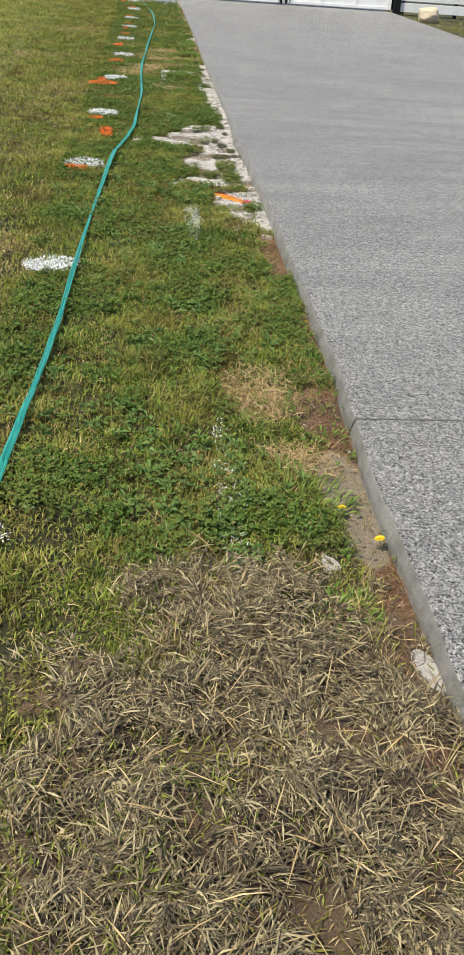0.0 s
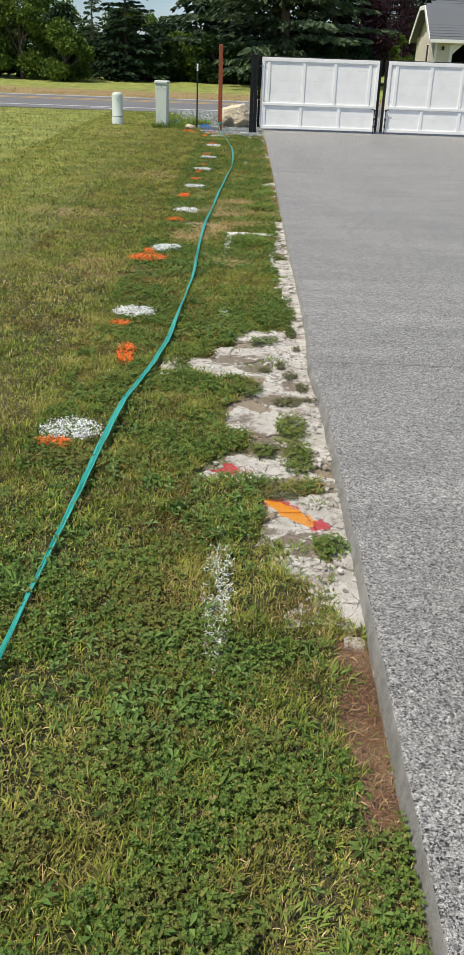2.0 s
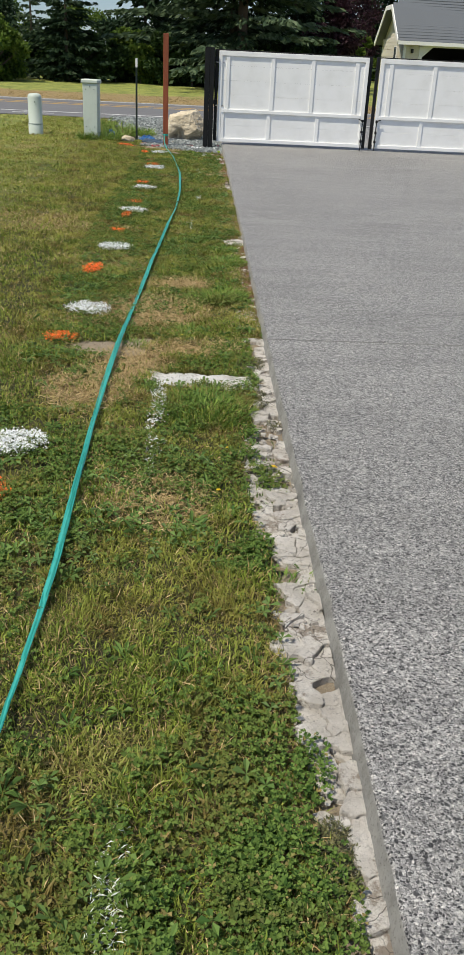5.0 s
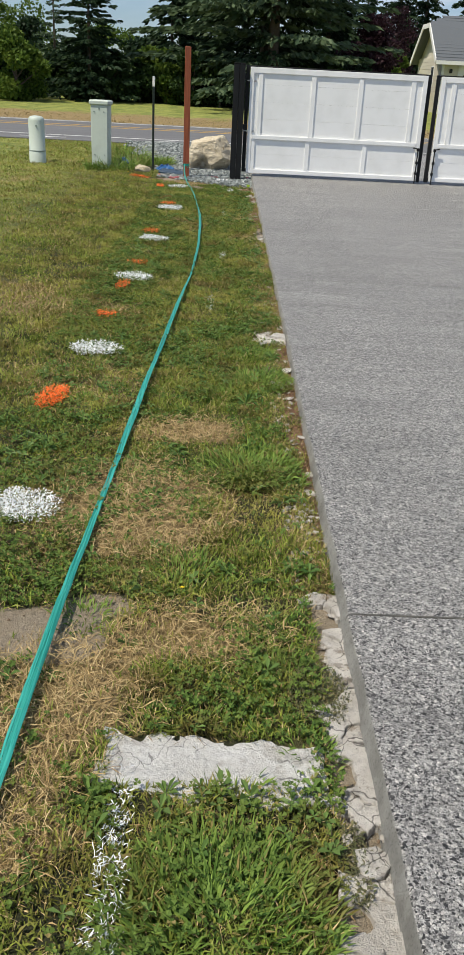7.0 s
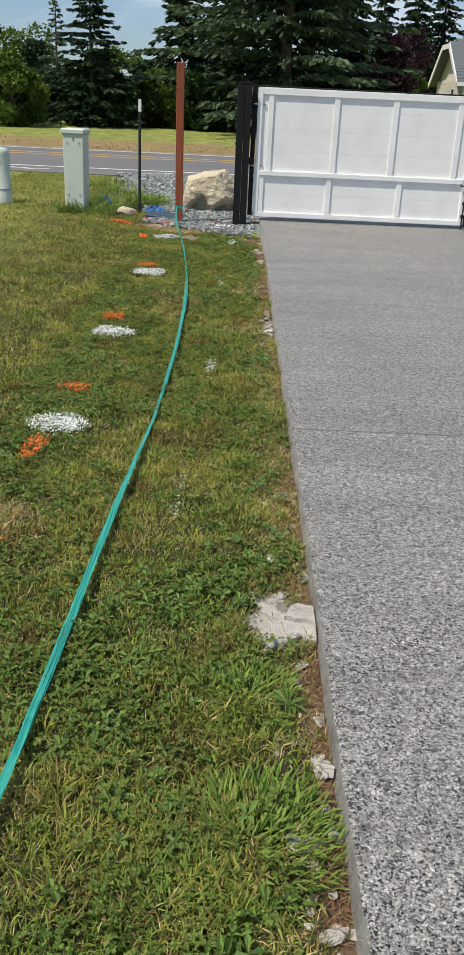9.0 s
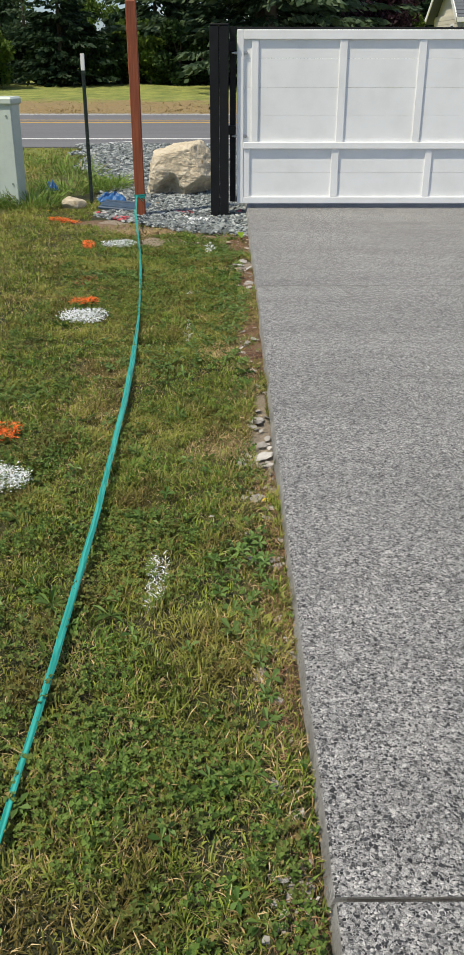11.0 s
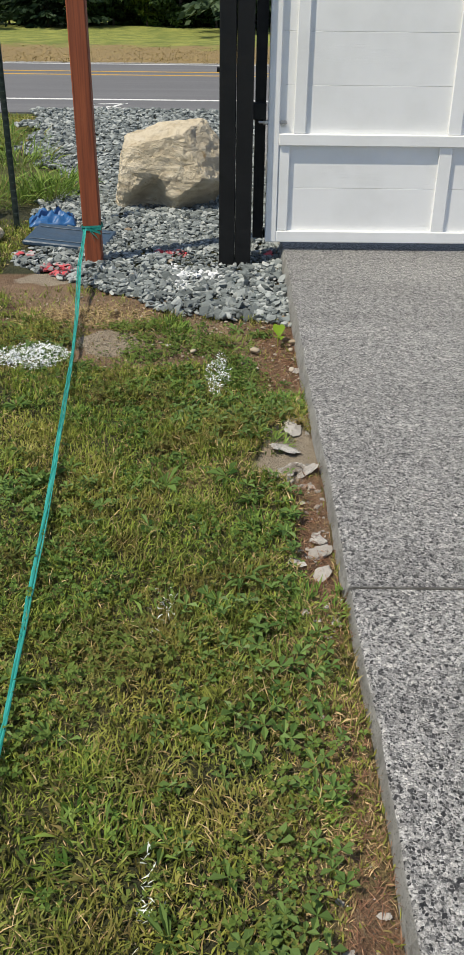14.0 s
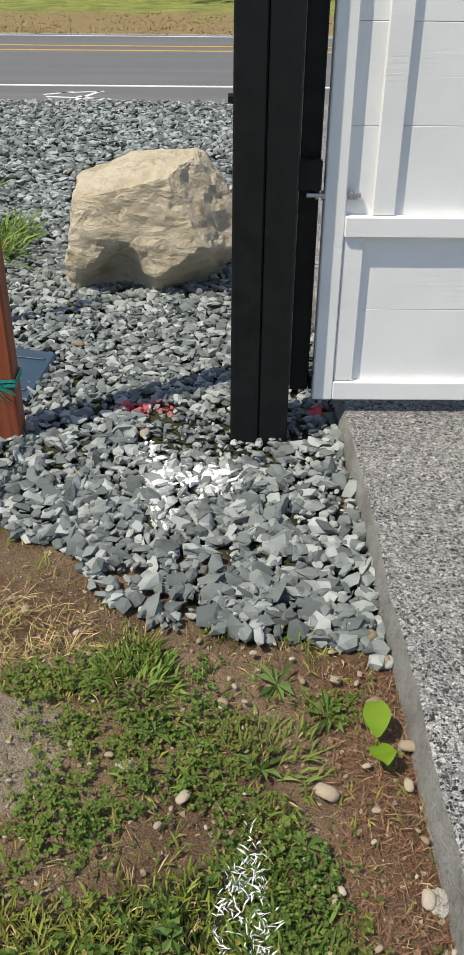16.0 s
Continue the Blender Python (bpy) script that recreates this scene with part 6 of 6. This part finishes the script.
def build_house():
    house = thing("house", "single-storey beige house with grey shingle roof and open garage", "house", pose(12.75, 60.5, -0.1, 0, 0, -1))
    L, W, H, R = 17.0, 8.4, 3.5, 2.5
    part("wall", bm_box(8.2, L, 0, 0.2, 0, H, 0.0), SIDING, house, "beige lap siding")
    part("wall", bm_box(0.0, 1.2, 0, 0.2, 0, H, 0.0), SIDING, house, "beige lap siding")
    part("wall", bm_box(1.2, 8.2, 0, 0.2, 2.95, H, 0.0), SIDING, house, "beige lap siding")
    part("wall", bm_box(0, 0.2, 0.2, W, 0, H, 0.0), SIDING, house, "beige lap siding")
    part("wall", bm_box(0.2, L, W - 0.2, W, 0, H, 0.0), SIDING, house, "beige lap siding")
    for k in range(15):
        z = 0.15 + k * 0.22
        part("siding_board", bm_box(-0.03, 0.0, 0.0, W, z, z + 0.2, 0.0), SIDING, house)
    bm = bmesh.new()
    g = [bm.verts.new(q) for q in ((0.1, 0.1, H), (0.1, W - 0.1, H), (0.1, W / 2 + 1.1, H + R - 0.62), (0.1, W / 2 - 1.1, H + R - 0.62))]
    bm.faces.new(g)
    part("gable", bm, SIDING, house)
    # roof: two slopes with a clipped end
    o = 0.55
    a = [(-o, -o, H - 0.28), (L + o, -o, H - 0.28), (L + o, W / 2, H + R), (0.9, W / 2, H + R), (-o, W / 2 - 1.1, H + R - 0.55), (-o, W + o, H - 0.28), (L + o, W + o, H - 0.28), (-o, W / 2 + 1.1, H + R - 0.55)]
    bm = bmesh.new()
    v = [bm.verts.new(q) for q in a] + [bm.verts.new((x, y, z - 0.12)) for x, y, z in a]
    for f in ((0, 1, 2, 3, 4), (5, 7, 3, 2, 6), (4, 3, 7)):
        bm.faces.new([v[i] for i in f])
        bm.faces.new([v[i + 8] for i in reversed(f)])
    part("roof", bm, SHINGLE, house, "grey asphalt shingles")

    for k in range(15):
        t0, t1 = k / 15, (k + 1) / 15 - 0.012
        y0, y1 = -o + (W / 2 + o) * t0, -o + (W / 2 + o) * t1
        z0, z1 = H - 0.28 + (R + 0.28) * t0, H - 0.28 + (R + 0.28) * t1
        x0 = -o + max(0.0, t0 - 0.78) * 6.0
        bm = bmesh.new()
        lo = [bm.verts.new(q) for q in ((x0, y0, z0 + 0.006), (L + o, y0, z0 + 0.006), (L + o, y1, z1 + 0.006), (x0, y1, z1 + 0.006))]
        hi = [bm.verts.new(q) for q in ((x0, y0, z0 + 0.05), (L + o, y0, z0 + 0.05), (L + o, y1, z1 + 0.02), (x0, y1, z1 + 0.02))]
        bm.faces.new(hi)
        for i in range(4):
            bm.faces.new((lo[i], lo[(i + 1) % 4], hi[(i + 1) % 4], hi[i]))
        part("shingle_course", bm, SHINGLE, house)

    def board(p, q, h=0.26):
        p, q = Vector(p), Vector(q)
        bm = bm_box(-0.03, 0.03, 0, (q - p).length, -h, 0.02, 0.0)
        d = (q - p).normalized()
        x = d.cross(Vector((0, 0, 1))).normalized()
        m = Matrix((x, d, x.cross(d))).transposed().to_4x4()
        bm.transform(Matrix.Translation(p) @ m)
        part("fascia", bm, TRIMWHITE, house, "white fascia board")
    board(a[0], a[1], 0.2)
    board(a[0], a[4])
    board(a[4], a[7])
    board(a[7], a[5])
    part("corner_trim", bm_box(-0.04, 0.12, -0.03, 0.12, 0, H, 0.0), TRIMWHITE, house)
    # open garage with a parked van inside
    for x0, x1, z0, z1 in ((1.0, 1.22, 0, 3.1), (8.18, 8.4, 0, 3.1), (1.0, 8.4, 2.93, 3.1)):
        part("garage_trim", bm_box(x0, x1, -0.05, 0.0, z0, z1, 0.0), TRIMWHITE, house)
    for x, s in ((1.2, 1), (8.2, -1)):
        bm = bmesh.new()
        bm.faces.new([bm.verts.new(q) for q in ((x, -0.02, 2.95), (x + s * 0.7, -0.02, 2.95), (x, -0.02, 2.3))])
        part("garage_trim", bm, TRIMWHITE, house)
    for x0, x1, y0, y1, z0, z1 in ((1.0, 1.1, 0.2, 7.8, 0, H), (8.3, 8.4, 0.2, 7.8, 0, H), (1.0, 8.4, 7.7, 7.8, 0, H), (1.0, 8.4, 0.2, 7.8, H - 0.1, H - 0.02)):
        part("garage_wall", bm_box(x0, x1, y0, y1, z0, z1, 0.0), DARK, house)
    win = part("window", bm_box(-0.06, -0.03, 2.4, 3.3, 1.7, 3.0, 0.0), TRIMWHITE, house, "white framed window")
    part("pane", bm_box(-0.075, -0.061, 2.5, 3.2, 1.8, 2.9, 0.0), GLASS, win)
    lampb = part("wall_lamp", bm_box(0.45, 0.62, -0.15, 0, 2.55, 2.8, 0.03), DARK, house)
    van = thing("van", "dark parked van inside the open garage", "van", house.matrix_basis @ pose(5.3, 2.6, 0.0))
    bm = bm_box(-0.95, 0.95, -1.5, 2.8, 0.35, 1.1, 0.08)
    part("body", bm, SHINGLE, van)
    bm = bm_box(-0.85, 0.85, -0.7, 2.7, 1.1, 2.3, 0.15)
    part("cabin", bm, SHINGLE, van)
    part("windscreen", bm_box(-0.72, 0.72, -0.73, -0.71, 1.3, 2.1, 0.0), GLASS, van)
    for x in (-0.9, 0.9):
        for y in (-0.9, 2.0):
            part("wheel", bm_tube((x - 0.1, y, 0.33), (x + 0.1, y, 0.33), 0.33, 16), DARK, van)


build_house()

# ---- trees ----


def needle_mesh(name, pos, out, size, mat, wide=0.2):
    """Foliage sprays: pointed pairs of triangles from arrays."""
    n = len(pos)
    side = np.cross(out, rng.normal(size=(n, 3)))
    side /= np.linalg.norm(side, axis=1, keepdims=True) + 1e-9
    s = (size * wide)[:, None] * side
    d = out * size[:, None]
    v = np.stack([pos - d * 0.1, pos + d * 0.45 + s, pos + d, pos + d * 0.45 - s], 1).reshape(-1, 3)
    k = np.arange(n)[:, None] * 4
    return arrays_mesh(name, v, np.full(n * 2, 3), (k + np.array([0, 1, 2, 0, 2, 3])[None]).ravel(), [mat])


NEARER = 0.74


def tree_spot(x, y, h, r):
    """Draws the garden tree line closer: place, height and reach shrink together."""
    if y > 89 or x > 10.5:
        return x, y, h, r
    return -0.4 + (x + 0.4) * NEARER, 2 + (y - 2) * NEARER, h * NEARER + 0.4, r * NEARER


def conifer(x, y, h, r, mat, label, base=0.05, droop=0.30, boughs=6, twigs=40, step=0.45, spray=0.34, ground=0.1, top=1.0):
    """A trunk with whorls of boughs; each bough is a bent limb fringed with hanging sprays."""
    x, y, h, r = tree_spot(x, y, h, r)
    tree = thing("conifer_tree", label, "tree", (x, y, ground))
    part("trunk", bm_tube((0, 0, -0.3), (0, 0, h * 0.97), h * 0.018, 9, r2=0.02), BARK, tree)
    pos, out, size = [], [], []
    z = base * h
    while z < h * 0.985 * top:
        t = z / h
        reach = r * (1 - t) ** 0.9 + 0.15
        lean = rng.uniform(0, math.tau)
        for b in range(boughs):
            a = lean + b * math.tau / boughs + rng.normal(0, 0.3)
            long = reach * rng.uniform(0.4, 1.15)
            off = rng.normal(0, 0.5) * step
            n = max(6, int(twigs * (0.3 + 0.7 * long / r)))
            u = rng.random(n) ** 0.7
            fringe = rng.normal(0, 0.13, n) * long * (1.15 - u)
            rise = z + off + long * (0.14 * u - droop * u ** 2.0 + 0.12 * np.clip(u - 0.7, 0, 1)) - np.abs(fringe) * 0.35
            p = np.stack([u * long * math.cos(a) - fringe * math.sin(a), u * long * math.sin(a) + fringe * math.cos(a), rise - rng.random(n) * 0.25 * spray], 1)
            ang = a + np.sign(fringe) * rng.uniform(0.2, 0.9, n)
            hang = rng.uniform(0.05, 1.0, n) * (0.35 + 1.8 * droop)
            d = np.stack([np.cos(ang), np.sin(ang), -hang], 1)
            pos.append(p), out.append(d / np.linalg.norm(d, axis=1, keepdims=True)), size.append(rng.uniform(0.55, 1.25, n) * spray * (0.55 + 0.45 * (1 - t)))
        z += step * rng.uniform(0.6, 1.4) * (0.55 + 0.6 * (1 - t))
    new("crown", needle_mesh("crown", np.concatenate(pos), np.concatenate(out), np.concatenate(size), mat, 0.22)).parent = tree
    return tree


def broadleaf(x, y, h, r, mat, label, lumps=34, leaves=520, low=0.06, leaf=0.15, ground=0.1, name="broadleaf_tree", category="tree"):
    """A crown of uneven leafy clumps round forking limbs."""
    x, y, h, r = tree_spot(x, y, h, r)
    tree = thing(name, label, category, (x, y, ground))
    part("trunk", bm_tube((0, 0, -0.3), (0, 0, h * 0.55), h * 0.025, 9, r2=h * 0.012), BARK, tree)
    pos, out, size = [], [], []
    for k in range(lumps):
        a, t = rng.uniform(0, math.tau), rng.random()
        z = h * (low + (0.93 - low) * t)
        shape = math.sin(math.pi * min(0.97, 0.18 + 0.80 * t)) ** 0.6
        d = r * shape * math.sqrt(rng.random()) * 0.85
        c = np.array([d * math.cos(a), d * math.sin(a), z])
        cr = r * rng.uniform(0.20, 0.42)
        q = rng.normal(size=(leaves, 3))
        q /= np.linalg.norm(q, axis=1, keepdims=True)
        q *= (cr * rng.uniform(0.45, 1.1, leaves))[:, None] * np.array([1, 1, 0.75])
        pos.append(c + q), size.append(rng.uniform(0.6, 1.3, leaves) * leaf)
        o = q / (np.linalg.norm(q, axis=1, keepdims=True) + 1e-9) + rng.normal(0, 0.7, (leaves, 3)) - np.array([0, 0, 0.2])
        out.append(o / np.linalg.norm(o, axis=1, keepdims=True))
        if k < 9:
            part("limb", bm_tube((0, 0, h * (0.15 + 0.03 * k)), tuple(c), 0.05, 5, r2=0.015), BARK, tree)
    new("crown", needle_mesh("crown", np.concatenate(pos), np.concatenate(out), np.concatenate(size), mat, 0.5)).parent = tree
    return tree


conifer(-10.9, 71, 9.4, 4.0, CONIFER, "tall dark spruce standing at the lawn edge", 0.03, 0.18, 8, 80, 0.34, 0.34)
conifer(-15.8, 84, 9.0, 2.0, PALE_CONIFER, "slender pale fir behind the bushes", 0.1, 0.2, 6, 30, 0.4, 0.3)
conifer(2.6, 71.5, 26, 11.5, PALE_CONIFER, "huge spreading spruce with hanging grey-green boughs", 0.06, 0.20, 9, 190, 0.75, 0.50, top=0.62)
conifer(2.0, 73.5, 22, 8.5, CONIFER, "large dense dark green conifer", 0.03, 0.28, 8, 120, 0.8, 0.55, top=0.6)
for x, y, h, r in ((-5.4, 80, 11.5, 4.6), (-1.6, 84, 14, 5.5), (7.6, 82, 15, 5.5), (12.6, 96, 13.5, 3.2), (15.4, 94, 14.5, 3.4), (18.5, 97, 15.5, 3.6), (22, 93, 16, 4), (26, 96, 17, 4), (10.4, 99, 13, 3.4)):
    conifer(x, y, h, r, CONIFER, "large dense dark green conifer", 0.03, 0.3, 8, 70, 0.5, 0.5)
broadleaf(-19.2, 68, 7.6, 3.4, BROADLEAF, "leafy bright green deciduous tree")
broadleaf(-15.2, 66, 3.6, 2.4, BROADLEAF, "rounded green shrub at the lawn edge", 20, 500, 0.05, name="shrub", category="shrub")
broadleaf(-24.5, 70, 9.0, 4.0, BROADLEAF, "leafy bright green deciduous tree")
broadleaf(-32, 72, 9.0, 4.5, BROADLEAF, "leafy bright green deciduous tree")
broadleaf(10.4, 80, 7.0, 3.0, PURPLE, "dark purple-leaved ornamental tree", 30)
broadleaf(13.4, 86, 8.0, 2.8, PURPLE, "dark purple-leaved ornamental tree", 24)
broadleaf(10.9, 64.0, 3.4, 1.0, BROADLEAF, "small light green shrub beside the house", 10, 300, 0.05, name="shrub", category="shrub")
for k, (x, h) in enumerate(((-12.6, 2.6), (-9.0, 3.2), (-6.4, 3.6), (-4.0, 3.2), (-1.6, 3.4), (1.4, 3.0), (4.0, 3.4), (6.8, 3.0), (9.2, 3.2), (-22, 3.4), (-27, 3.8), (-17.6, 2.8), (-36, 5))):
    broadleaf(x, 73.5 + (k % 3) * 0.8 + abs(x) * 0.05, h, 1.9, BROADLEAF if k in (2, 9, 11) else CONIFER, "dark undergrowth bush below the conifers", 14, 420, 0.02, 0.16, name="bush", category="bush")
for k in range(22):
    x = -34 + k * 2.05
    broadleaf(x, 71.2 + (k * 7) % 4 * 0.5 + abs(x) * 0.05, 2.0 + (k * 5) % 7 * 0.22, 1.7, BROADLEAF if k in (3, 6, 14) else DARKLEAF, "dense dark green hedge bush at the lawn edge", 14, 420, 0.0, 0.15, name="bush", category="bush")
for k in range(10):
    broadleaf(-30 + k * 5.2, 90 + (k * 5) % 7, 4.6 + (k * 3) % 4 * 0.5, 3.6, CONIFER, "dark thicket behind the garden trees", 16, 260, 0.0, 0.3, name="thicket", category="thicket")
for k in range(7):
    broadleaf(-70 + k * 9.0, 112 + (k * 7) % 11, 6.5 + k % 3, 5.0, BROADLEAF, "distant green tree in the tree belt", 22, 300, 0.02, 0.3)
